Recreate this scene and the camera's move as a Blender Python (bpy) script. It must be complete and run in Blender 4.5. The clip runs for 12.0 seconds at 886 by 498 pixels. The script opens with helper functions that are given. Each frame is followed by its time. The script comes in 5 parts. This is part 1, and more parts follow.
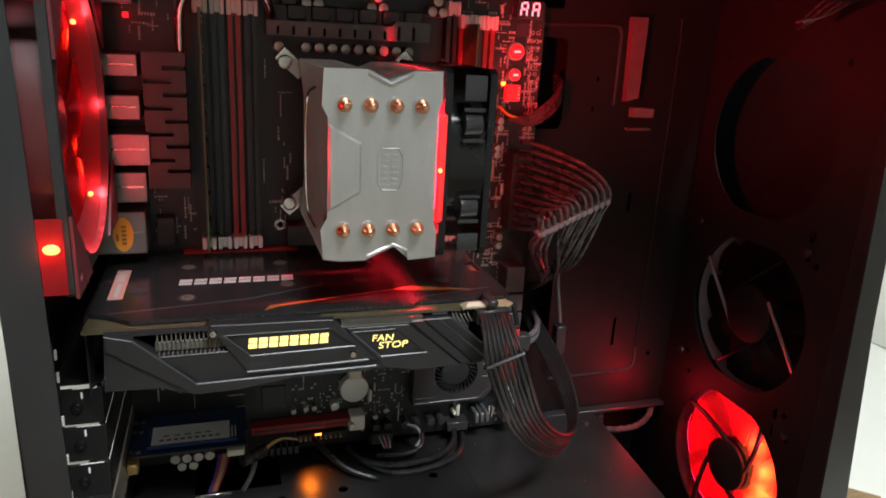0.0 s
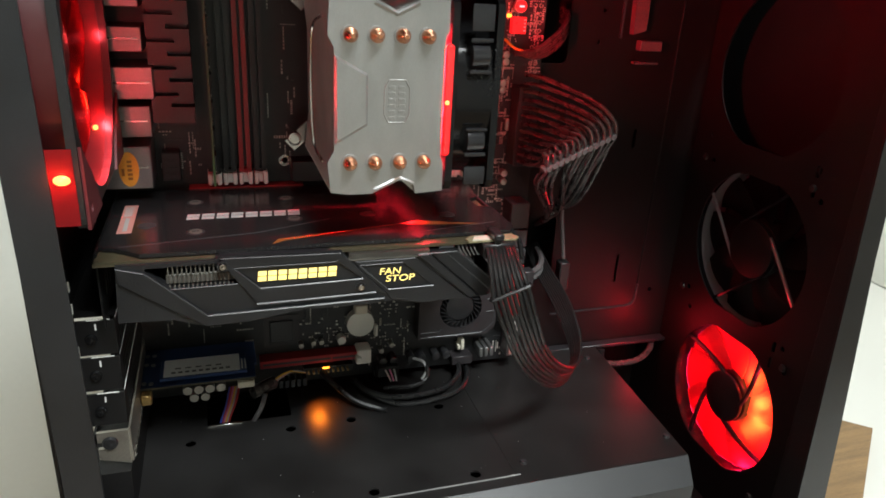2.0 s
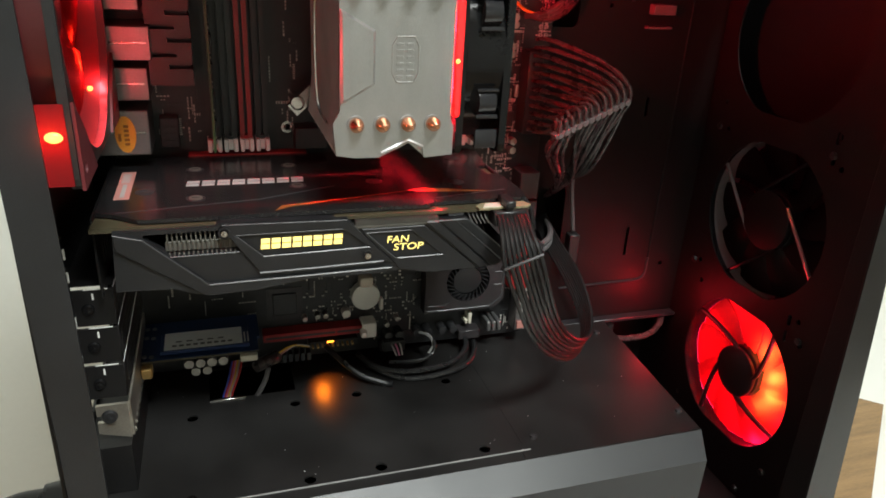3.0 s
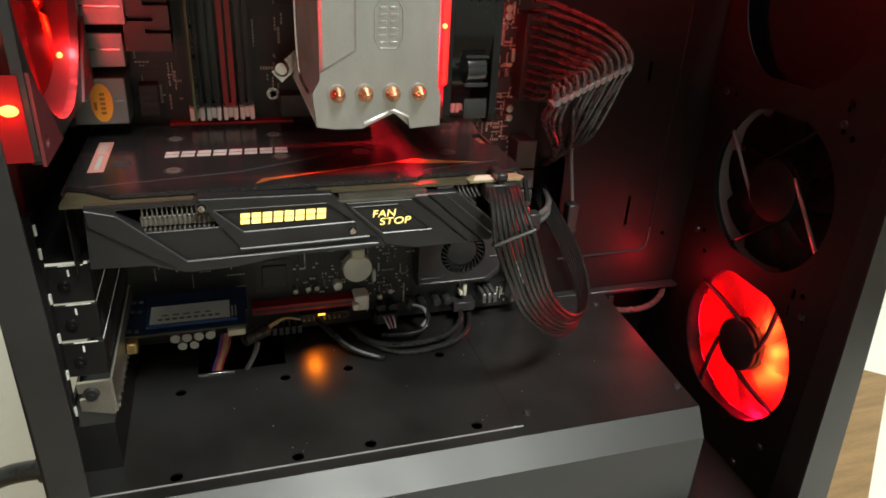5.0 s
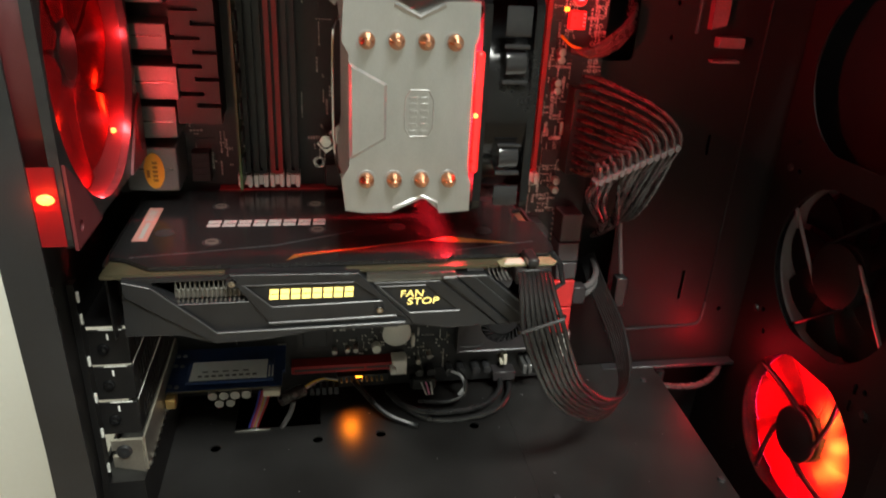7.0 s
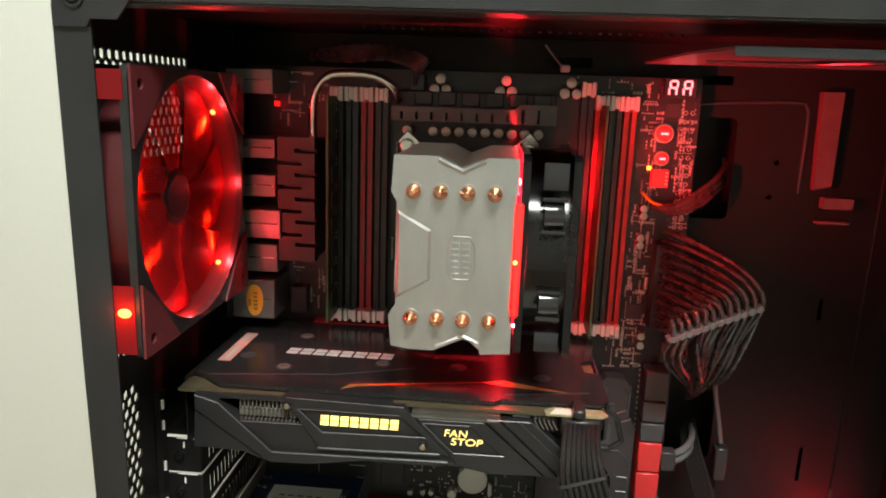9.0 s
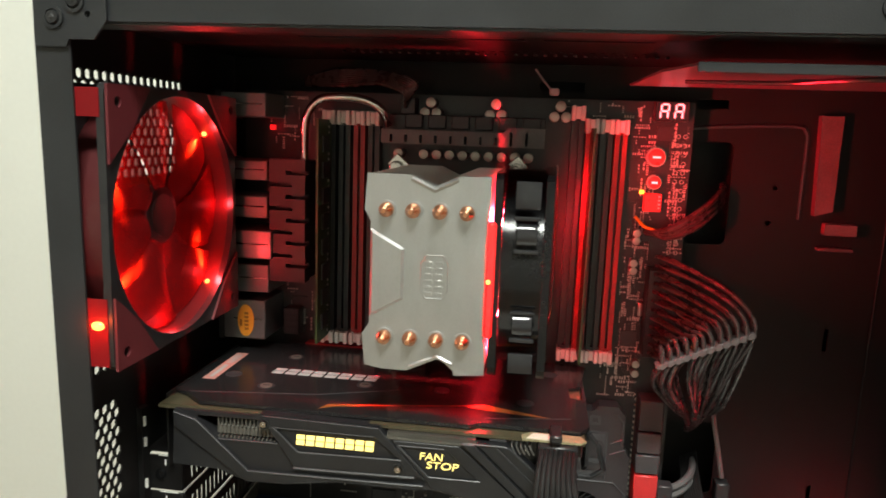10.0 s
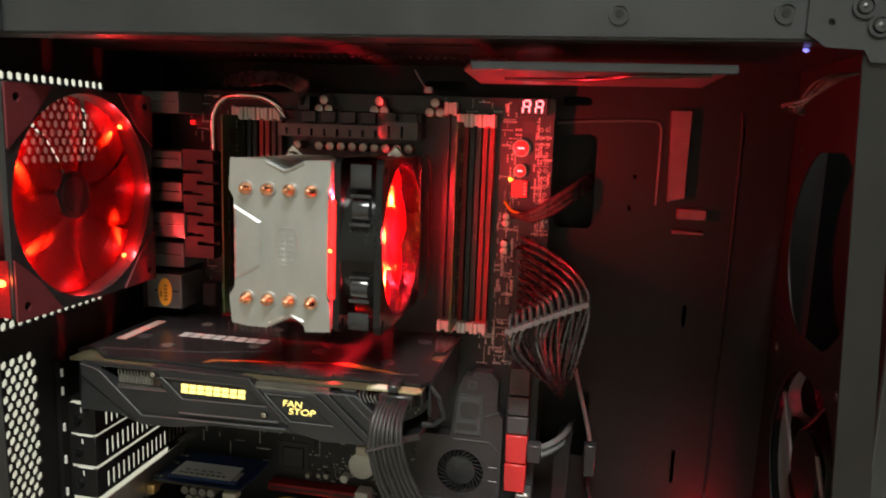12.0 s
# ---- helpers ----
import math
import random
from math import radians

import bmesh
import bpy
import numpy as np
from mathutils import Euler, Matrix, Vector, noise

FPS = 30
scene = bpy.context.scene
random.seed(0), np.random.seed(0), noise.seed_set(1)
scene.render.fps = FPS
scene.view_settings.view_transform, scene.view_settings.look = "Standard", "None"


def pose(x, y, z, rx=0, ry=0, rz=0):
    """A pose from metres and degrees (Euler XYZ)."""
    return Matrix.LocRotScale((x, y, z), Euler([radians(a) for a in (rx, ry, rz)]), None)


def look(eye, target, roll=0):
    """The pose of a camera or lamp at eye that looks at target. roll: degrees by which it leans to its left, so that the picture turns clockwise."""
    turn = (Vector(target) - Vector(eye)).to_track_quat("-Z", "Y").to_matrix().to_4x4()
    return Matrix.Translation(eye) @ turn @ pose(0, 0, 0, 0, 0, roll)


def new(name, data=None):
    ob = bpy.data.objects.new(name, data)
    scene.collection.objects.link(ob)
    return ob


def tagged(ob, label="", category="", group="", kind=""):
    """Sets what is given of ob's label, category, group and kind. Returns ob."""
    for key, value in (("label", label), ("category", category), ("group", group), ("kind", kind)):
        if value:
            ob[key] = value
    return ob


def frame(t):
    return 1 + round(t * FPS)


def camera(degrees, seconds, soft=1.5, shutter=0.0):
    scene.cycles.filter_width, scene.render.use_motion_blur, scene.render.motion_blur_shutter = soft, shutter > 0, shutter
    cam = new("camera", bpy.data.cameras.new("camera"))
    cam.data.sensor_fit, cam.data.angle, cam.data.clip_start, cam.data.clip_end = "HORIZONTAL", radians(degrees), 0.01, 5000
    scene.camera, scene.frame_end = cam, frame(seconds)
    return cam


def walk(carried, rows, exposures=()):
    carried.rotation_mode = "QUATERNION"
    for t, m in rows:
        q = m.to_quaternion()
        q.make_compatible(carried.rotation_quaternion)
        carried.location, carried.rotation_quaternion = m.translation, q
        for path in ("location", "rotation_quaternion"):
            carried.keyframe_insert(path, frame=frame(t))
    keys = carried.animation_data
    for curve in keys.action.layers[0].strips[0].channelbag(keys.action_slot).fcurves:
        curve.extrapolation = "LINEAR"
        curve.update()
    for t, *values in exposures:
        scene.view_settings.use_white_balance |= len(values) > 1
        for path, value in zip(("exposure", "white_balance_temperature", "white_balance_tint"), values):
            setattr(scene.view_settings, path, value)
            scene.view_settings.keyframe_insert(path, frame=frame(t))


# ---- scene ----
# The camera and its way
cam = camera(64.4, 12.0, soft=1.7, shutter=0.5)
PATH = [
    (0, (0.0179, -0.4386, 0.4089), (0.6479, 1.4703, -0.1980), 3.2),
    (0.5, (0.0147, -0.4386, 0.4057), (0.6437, 1.4514, -0.2600), 3.2),
    (1, (0.0137, -0.4386, 0.4047), (0.6405, 1.4345, -0.3093), 3.2),
    (1.5, (0.0137, -0.4418, 0.4057), (0.6373, 1.4199, -0.3408), 3.2),
    (2, (0.0137, -0.4407, 0.4047), (0.6363, 1.4125, -0.3618), 3.2),
    (2.5, (0.0115, -0.4376, 0.4005), (0.6331, 1.4073, -0.3870), 3.2),
    (3, (0.0126, -0.4302, 0.3931), (0.6310, 1.4020, -0.4248), 3.2),
    (5, (0.0263, -0.4187, 0.3942), (0.6121, 1.3737, -0.5298), 3.1),
    (5.5, (0.0305, -0.4155, 0.4005), (0.6069, 1.3841, -0.5151), 3.2),
    (6, (0.0368, -0.4093, 0.4036), (0.5796, 1.4020, -0.5099), 3.2),
    (6.5, (0.0462, -0.4103, 0.4110), (0.5292, 1.4209, -0.4941), 3.2),
    (7, (0.0504, -0.4113, 0.4163), (0.4221, 1.4724, -0.4343), 3.0),
    (7.5, (0.0683, -0.4113, 0.4236), (0.3224, 1.5280, -0.3408), 2.9),
    (9.5, (0.1229, -0.4313, 0.4152), (-0.1218, 1.6204, 0.0425), 2.0),
    (10, (0.1386, -0.4250, 0.4121), (-0.1386, 1.6278, 0.0666), 2.1),
    (10.5, (0.1554, -0.4166, 0.4100), (-0.1418, 1.6341, 0.0729), 2.2),
    (11, (0.1827, -0.4355, 0.4163), (-0.1428, 1.6120, 0.0824), 2.2),
    (11.5, (0.2132, -0.4597, 0.4204), (-0.1428, 1.5826, 0.0855), 2.2),
    (12, (0.2394, -0.4617, 0.4079), (-0.1376, 1.5774, 0.0750), 2.1),
]
# ---- end of path ----
walk(cam, [(t, look(eye, target, roll)) for t, eye, target, roll in PATH],
     [(0, -0.28, 6000, 13), (3, -0.22, 6250, 11), (5, -0.15, 6550, 9), (7.5, -0.1, 6550, 9), (9.5, 0.0, 6550, 9), (12, 0.0, 6550, 9)])

# ---- world and lights ----
world = bpy.data.worlds.new("room_air")
scene.world = world
world.use_nodes = True
world.node_tree.nodes["Background"].inputs[0].default_value = (0.9, 0.93, 1.0, 1)
world.node_tree.nodes["Background"].inputs[1].default_value = 0.02


def area_lamp(name, where, target, size, power, colour):
    data = bpy.data.lights.new(name, "AREA")
    data.shape, data.size, data.size_y, data.energy, data.color = "RECTANGLE", size[0], size[1], power, colour
    ob = new(name, data)
    ob.matrix_basis = look(where, target)
    return ob


def led_lamp(name, where, power, colour, radius=0.002):
    data = bpy.data.lights.new(name, "POINT")
    data.energy, data.color, data.shadow_soft_size = power, colour, radius
    ob = new(name, data)
    ob.location = where
    return ob


def led_beam(name, where, target, power, colour, degrees, radius=0.001):
    """A diode whose lens throws its light one way."""
    data = bpy.data.lights.new(name, "SPOT")
    data.energy, data.color, data.shadow_soft_size = power, colour, radius
    data.spot_size, data.spot_blend = math.radians(degrees), 1.0
    ob = new(name, data)
    ob.matrix_basis = look(where, target)
    return ob


RED = (1.0, 0.014, 0.028)
CRIMSON = (1.0, 0.006, 0.05)
area_lamp("ceiling_lamp", (0.36, -1.20, 1.84), (0.1, -0.2, 0.2), (0.7, 0.35), 76.0, (0.965, 1.0, 0.93))

# ---- materials ----


def mat(name, colour, rough=0.5, metal=0.0, var=0.15, scale=60.0, bump=0.0, fine=900.0, spec=0.5, coat=0.0, dust=0.0, emit=None, power=0.0, stretch=None):
    """A surface with two scales of unevenness: broad patches and fine grain."""
    m = bpy.data.materials.new(name)
    m.use_nodes = True
    nt = m.node_tree
    n, l = nt.nodes, nt.links
    b = n["Principled BSDF"]
    co = n.new("ShaderNodeTexCoord")
    src = co.outputs["Object"]
    if stretch:
        mp = n.new("ShaderNodeMapping")
        mp.inputs["Scale"].default_value = stretch
        l.new(src, mp.inputs[0])
        src = mp.outputs[0]
    big = n.new("ShaderNodeTexNoise")
    big.inputs["Scale"].default_value, big.inputs["Detail"].default_value = scale, 6
    grain = n.new("ShaderNodeTexNoise")
    grain.inputs["Scale"].default_value, grain.inputs["Detail"].default_value = fine, 3
    l.new(src, big.inputs["Vector"])
    l.new(src, grain.inputs["Vector"])
    mixed = n.new("ShaderNodeMath")
    mixed.operation = "MULTIPLY_ADD"
    l.new(big.outputs[0], mixed.inputs[0])
    mixed.inputs[1].default_value = 0.65
    half = n.new("ShaderNodeMath")
    half.operation = "MULTIPLY"
    half.inputs[1].default_value = 0.35
    l.new(grain.outputs[0], half.inputs[0])
    l.new(half.outputs[0], mixed.inputs[2])
    ramp = n.new("ShaderNodeValToRGB")
    ramp.color_ramp.elements[0].position, ramp.color_ramp.elements[1].position = 0.3, 0.7
    ramp.color_ramp.elements[0].color = (*[c * (1 - var) for c in colour], 1)
    ramp.color_ramp.elements[1].color = (*[min(1, c * (1 + var) + dust) for c in colour], 1)
    l.new(mixed.outputs[0], ramp.inputs[0])
    l.new(ramp.outputs[0], b.inputs["Base Color"])
    rr = n.new("ShaderNodeMapRange")
    rr.inputs["To Min"].default_value, rr.inputs["To Max"].default_value = max(0.02, rough - 0.1), min(1, rough + 0.1)
    l.new(big.outputs[0], rr.inputs[0])
    l.new(rr.outputs[0], b.inputs["Roughness"])
    b.inputs["Metallic"].default_value = metal
    b.inputs["Specular IOR Level"].default_value = spec
    b.inputs["Coat Weight"].default_value = coat
    if bump:
        bp = n.new("ShaderNodeBump")
        bp.inputs["Strength"].default_value, bp.inputs["Distance"].default_value = bump, 0.0006
        l.new(grain.outputs[0], bp.inputs["Height"])
        l.new(bp.outputs[0], b.inputs["Normal"])
    if emit:
        b.inputs["Emission Color"].default_value, b.inputs["Emission Strength"].default_value = (*emit, 1), power
    return m


def lit_plastic(name, colour, through_part=0.5, gloss=0.02, clear=0.0):
    """Thin coloured plastic that lets light through."""
    m = bpy.data.materials.new(name)
    m.use_nodes = True
    nt = m.node_tree
    n, l = nt.nodes, nt.links
    out = n["Material Output"]
    n.remove(n["Principled BSDF"])
    noise_tex = n.new("ShaderNodeTexNoise")
    noise_tex.inputs["Scale"].default_value = 90
    ramp = n.new("ShaderNodeValToRGB")
    ramp.color_ramp.elements[0].color = (*[c * 0.85 for c in colour], 1)
    ramp.color_ramp.elements[1].color = (*colour, 1)
    l.new(noise_tex.outputs[0], ramp.inputs[0])
    d, t, g = n.new("ShaderNodeBsdfDiffuse"), n.new("ShaderNodeBsdfTranslucent"), n.new("ShaderNodeBsdfGlossy")
    l.new(ramp.outputs[0], d.inputs[0])
    l.new(ramp.outputs[0], t.inputs[0])
    g.inputs["Roughness"].default_value = 0.42
    m1, m2 = n.new("ShaderNodeMixShader"), n.new("ShaderNodeMixShader")
    m1.inputs[0].default_value, m2.inputs[0].default_value = through_part, gloss
    l.new(d.outputs[0], m1.inputs[1])
    l.new(t.outputs[0], m1.inputs[2])
    l.new(m1.outputs[0], m2.inputs[1])
    l.new(g.outputs[0], m2.inputs[2])
    last = m2
    if clear:
        tr, m3 = n.new("ShaderNodeBsdfTransparent"), n.new("ShaderNodeMixShader")
        tr.inputs[0].default_value = (*[0.5 + 0.5 * c for c in colour], 1)
        m3.inputs[0].default_value = clear
        l.new(m2.outputs[0], m3.inputs[1])
        l.new(tr.outputs[0], m3.inputs[2])
        last = m3
    l.new(last.outputs[0], out.inputs[0])
    return m


BEZEL = mat("black_front_bezel", (0.0075, 0.0073, 0.0075), 0.32, var=0.25, scale=25, bump=0.07, fine=1600)
STEEL = mat("black_powder_coat", (0.0175, 0.0185, 0.0205), 0.35, var=0.25, scale=25, bump=0.07, fine=1600)
SHROUD = mat("satin_black_steel", (0.0125, 0.0118, 0.0115), 0.40, var=0.45, scale=18, bump=0.08, fine=1400, dust=0.004)
# PLATE and TRAY are darkened further to hold the shade inside the case.
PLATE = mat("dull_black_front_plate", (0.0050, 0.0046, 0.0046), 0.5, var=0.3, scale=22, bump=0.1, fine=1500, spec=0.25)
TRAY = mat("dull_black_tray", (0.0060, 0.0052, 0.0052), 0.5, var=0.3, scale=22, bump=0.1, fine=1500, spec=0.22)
BEVEL = mat("satin_bevel_coat", (0.013, 0.014, 0.0155), 0.42, var=0.2, scale=14, bump=0.05, fine=1600, spec=0.5)
RIBBON = mat("flat_cable_sheath", (0.011, 0.0105, 0.0105), 0.4, var=0.25, scale=150, spec=0.4)
PATCH = mat("bare_pale_fibre", (0.24, 0.21, 0.12), 0.45, var=0.35, scale=300)
# Pale grey for the highlight along the shroud's folded lip.
LIPGREY = mat("lip_highlight_grey", (0.30, 0.30, 0.30), 0.35, 0.3, var=0.15, scale=60)
# Pale marks for glints on cut edges and bright wall seen through slits.
LIGHTMARK = mat("painted_light_mark", (0.80, 0.80, 0.77), 0.3, 0.1, var=0.1, scale=80)
# Case steel made darker, with the interior's shade in its colour.
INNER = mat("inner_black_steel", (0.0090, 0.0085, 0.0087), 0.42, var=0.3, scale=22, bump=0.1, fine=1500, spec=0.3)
PCB = mat("black_circuit_board", (0.012, 0.012, 0.013), 0.4, var=0.5, scale=180, bump=0.1)
PLASTIC = mat("black_plastic", (0.016, 0.016, 0.017), 0.38, var=0.25, scale=60)
GLOSSY = mat("glossy_black_plastic", (0.007, 0.007, 0.0075), 0.16, var=0.2, scale=40, spec=0.28)
GREYPL = mat("dark_grey_plastic", (0.045, 0.045, 0.048), 0.45, var=0.2, scale=50, bump=0.15)
CARDBODY = mat("card_shroud_plastic", (0.0115, 0.012, 0.0135), 0.42, var=0.2, scale=40, bump=0.15)
DULLFIN = mat("dull_fin_metal", (0.12, 0.115, 0.10), 0.5, 0.4, var=0.2, scale=120)
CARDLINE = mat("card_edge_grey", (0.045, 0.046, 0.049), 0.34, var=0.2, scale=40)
ALU = mat("brushed_aluminium", (0.47, 0.475, 0.475), 0.34, 0.85, var=0.09, scale=45, bump=0.10, fine=900, stretch=(2.5, 1, 1))
FIN = mat("aluminium_fin", (0.55, 0.55, 0.54), 0.35, 0.9, var=0.1, scale=60)
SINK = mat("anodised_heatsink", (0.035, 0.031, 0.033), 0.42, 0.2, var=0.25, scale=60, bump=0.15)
# Paler copy of SINK, with the light on the slotted face in its colour.
SINKLIT = mat("lit_heatsink", (0.10, 0.095, 0.095), 0.45, 0.3, var=0.2, scale=60, bump=0.15)
COPPER = mat("copper", (0.78, 0.36, 0.2), 0.22, 1.0, var=0.15, scale=200)
NICKEL = mat("nickel", (0.62, 0.6, 0.57), 0.22, 1.0, var=0.15, scale=80)
TIN = mat("tin_port_shell", (0.26, 0.26, 0.26), 0.38, 0.85, var=0.15, scale=70, bump=0.05)
BRACKET = mat("bare_bracket_steel", (0.42, 0.39, 0.34), 0.35, 0.85, var=0.2, scale=50, bump=0.1)
WHITEPL = mat("white_plastic", (0.72, 0.70, 0.66), 0.4, var=0.06, scale=80)
CREAM = mat("cream_connector", (0.6, 0.56, 0.46), 0.45, var=0.1, scale=80)
REDPL = mat("red_slot_plastic", (0.26, 0.010, 0.012), 0.4, var=0.2, scale=80)
REDSATA = mat("red_port_plastic", (0.5, 0.03, 0.03), 0.45, var=0.15, scale=80)
CAPTOP = mat("capacitor_metal", (0.40, 0.38, 0.34), 0.4, 0.8, var=0.15, scale=150)
GOLD = mat("gold_contacts", (0.62, 0.42, 0.16), 0.35, 0.8, var=0.2, scale=150)
SMD = mat("small_parts", (0.46, 0.44, 0.40), 0.45, 0.2, var=0.6, scale=420)
CHIP = mat("chip_resin", (0.025, 0.025, 0.027), 0.42, var=0.2, scale=200)
GREENPCB = mat("green_memory_board", (0.03, 0.07, 0.02), 0.4, var=0.3, scale=120)
BLUEPCB = mat("blue_circuit_board", (0.012, 0.035, 0.12), 0.4, var=0.3, scale=120)
PAPER = mat("silver_label", (0.78, 0.78, 0.78), 0.4, var=0.08, scale=60)
INK = mat("grey_print", (0.12, 0.12, 0.13), 0.5, var=0.1)
PALEPRINT = mat("pale_print", (0.7, 0.7, 0.68), 0.45, var=0.15, scale=200)
GREYPRINT = mat("grey_name_print", (0.34, 0.34, 0.33), 0.45, var=0.15, scale=200)
COIN = mat("coin_cell_steel", (0.62, 0.62, 0.57), 0.42, 0.25, var=0.08, scale=120)
ORANGE = mat("orange_sticker", (0.85, 0.32, 0.03), 0.45, var=0.1, scale=100)
ORANGEPRINT = mat("orange_print", (0.22, 0.075, 0.015), 0.45, var=0.2, scale=100)
BROWNINK = mat("sticker_ink", (0.35, 0.1, 0.01), 0.5)
PCBEDGE = mat("board_edge_fibre", (0.055, 0.046, 0.025), 0.5, var=0.2, scale=150)
BACKPLATE = mat("black_backplate", (0.014, 0.0135, 0.014), 0.2, var=0.2, scale=30, bump=0.05)
REDSTICK = mat("pale_red_label", (0.45, 0.2, 0.17), 0.5, var=0.1, scale=100)
RUBBER = mat("cable_sheath", (0.013, 0.013, 0.0135), 0.30, var=0.2, scale=120)
WIRE = mat("wire_sheath", (0.040, 0.037, 0.036), 0.28, var=0.25, scale=150)
COMB = mat("cable_comb", (0.10, 0.095, 0.095), 0.35, var=0.15, scale=80)
YELLOWW = mat("yellow_wire", (0.6, 0.36, 0.02), 0.4)
REDW = mat("red_wire", (0.4, 0.02, 0.02), 0.4)
BLUEW = mat("blue_wire", (0.05, 0.08, 0.4), 0.4)
PINKW = mat("pink_wire", (0.5, 0.15, 0.3), 0.4)
GREYW = mat("grey_wire", (0.35, 0.35, 0.36), 0.4)
WALL = mat("cream_wall_paint", (0.75, 0.76, 0.71), 0.7, var=0.03, scale=2.0, bump=0.1, fine=120)
CEIL = mat("ceiling_paint", (0.8, 0.8, 0.77), 0.8, var=0.03, scale=2)
DESK = mat("white_desk_laminate", (0.76, 0.75, 0.70), 0.45, var=0.03, scale=4)
WOOD = mat("brown_board_wood", (0.27, 0.165, 0.075), 0.4, var=0.4, scale=9, bump=0.1, fine=120, stretch=(1.5, 14, 1))
REDFAN = lit_plastic("red_fan_plastic", (0.42, 0.022, 0.026), 0.5, clear=0.58)
WRAPRED = lit_plastic("red_corner_plastic", (0.34, 0.012, 0.016), 0.5)
BARREL = mat("maroon_fan_plastic", (0.06, 0.008, 0.009), 0.4, var=0.15, scale=60)
BAYTAB = mat("bay_tab_steel", (0.085, 0.070, 0.070), 0.45, var=0.3, scale=60, bump=0.05, spec=0.2)
SHELF = mat("bay_black_steel", (0.055, 0.052, 0.053), 0.32, var=0.3, scale=30, bump=0.05)
REDBLADE = lit_plastic("red_blade_plastic", (0.8, 0.10, 0.16), 0.6, clear=0.0)
SMOKE = lit_plastic("smoked_blade_plastic", (0.005, 0.004, 0.004), 0.3, gloss=0.02, clear=0.05)
LEDRED = mat("red_led", (0.8, 0.05, 0.03), 0.3, emit=(1.0, 0.10, 0.02), power=14)
GLOWRED = mat("lit_gap_glow", (0.8, 0.03, 0.03), 0.3, emit=(1.0, 0.012, 0.012), power=1.0)
DIGIT = mat("red_digit_segment", (0.8, 0.2, 0.2), 0.3, emit=(1.0, 0.35, 0.38), power=2.2)
BTNRED = mat("red_push_button", (0.7, 0.02, 0.02), 0.3, emit=(1.0, 0.02, 0.02), power=0.55)
LEDAMBER = mat("amber_led", (0.9, 0.4, 0.05), 0.3, emit=(1.0, 0.30, 0.02), power=6)
LEDBLUE = mat("blue_led", (0.3, 0.3, 0.9), 0.3, emit=(0.25, 0.25, 1.0), power=1.5)
LOGO = mat("lit_yellow_logo", (0.9, 0.8, 0.3), 0.4, emit=(1.0, 0.68, 0.14), power=1.25)

PADRED = mat("maroon_rubber", (0.10, 0.014, 0.018), 0.5, var=0.15, scale=80)
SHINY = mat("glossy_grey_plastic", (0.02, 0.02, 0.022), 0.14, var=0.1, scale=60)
# Grey that carries the reflections on the unlit fan's struts and barrel.
SHINE = mat("painted_shine_plastic", (0.13, 0.13, 0.135), 0.14, var=0.1, scale=60)

# ---- mesh helpers ----


def put(axis, u, v, w):
    return {"x": (w, u, v), "y": (u, w, v), "z": (u, v, w)}[axis]


def box(bm, x0, x1, y0, y1, z0, z1, b=0.0, seg=1):
    g = bmesh.ops.create_cube(bm, size=1.0)
    for v in g["verts"]:
        v.co = ((x0 + x1) / 2 + v.co.x * (x1 - x0), (y0 + y1) / 2 + v.co.y * (y1 - y0), (z0 + z1) / 2 + v.co.z * (z1 - z0))
    if b:
        bmesh.ops.bevel(bm, geom=list({e for v in g["verts"] for e in v.link_edges}), offset=b, segments=seg, affect="EDGES", profile=0.5)
    return bm


def cyl(bm, p0, p1, r, r2=None, seg=14, b=0.0):
    p0, p1 = Vector(p0), Vector(p1)
    d = p1 - p0
    g = bmesh.ops.create_cone(bm, cap_ends=True, segments=seg, radius1=r, radius2=r if r2 is None else r2, depth=d.length)
    m = Matrix.Translation((p0 + p1) / 2) @ d.to_track_quat("Z", "Y").to_matrix().to_4x4()
    bmesh.ops.transform(bm, matrix=m, verts=g["verts"])
    if b:
        top = [e for v in g["verts"] for e in v.link_edges if all((w.co - p1).length < r * 1.05 for w in e.verts)]
        bmesh.ops.bevel(bm, geom=list(set(top)), offset=b, segments=2, affect="EDGES", profile=0.5)
    return bm


def ball(bm, c, r, squash=(1, 1, 1)):
    g = bmesh.ops.create_uvsphere(bm, u_segments=12, v_segments=8, radius=r)
    for v in g["verts"]:
        v.co = Vector(c) + Vector([a * k for a, k in zip(v.co, squash)])
    return bm


def smooth_line(pts, n=8):
    pts = [Vector(p) for p in pts]
    ext = [2 * pts[0] - pts[1]] + pts + [2 * pts[-1] - pts[-2]]
    out = []
    for i in range(1, len(ext) - 2):
        a, b, c, d = ext[i - 1:i + 3]
        for k in range(n):
            t = k / n
            out.append(0.5 * ((2 * b) + (c - a) * t + (2 * a - 5 * b + 4 * c - d) * t * t + (3 * b - a - 3 * c + d) * t ** 3))
    return out + [pts[-1]]


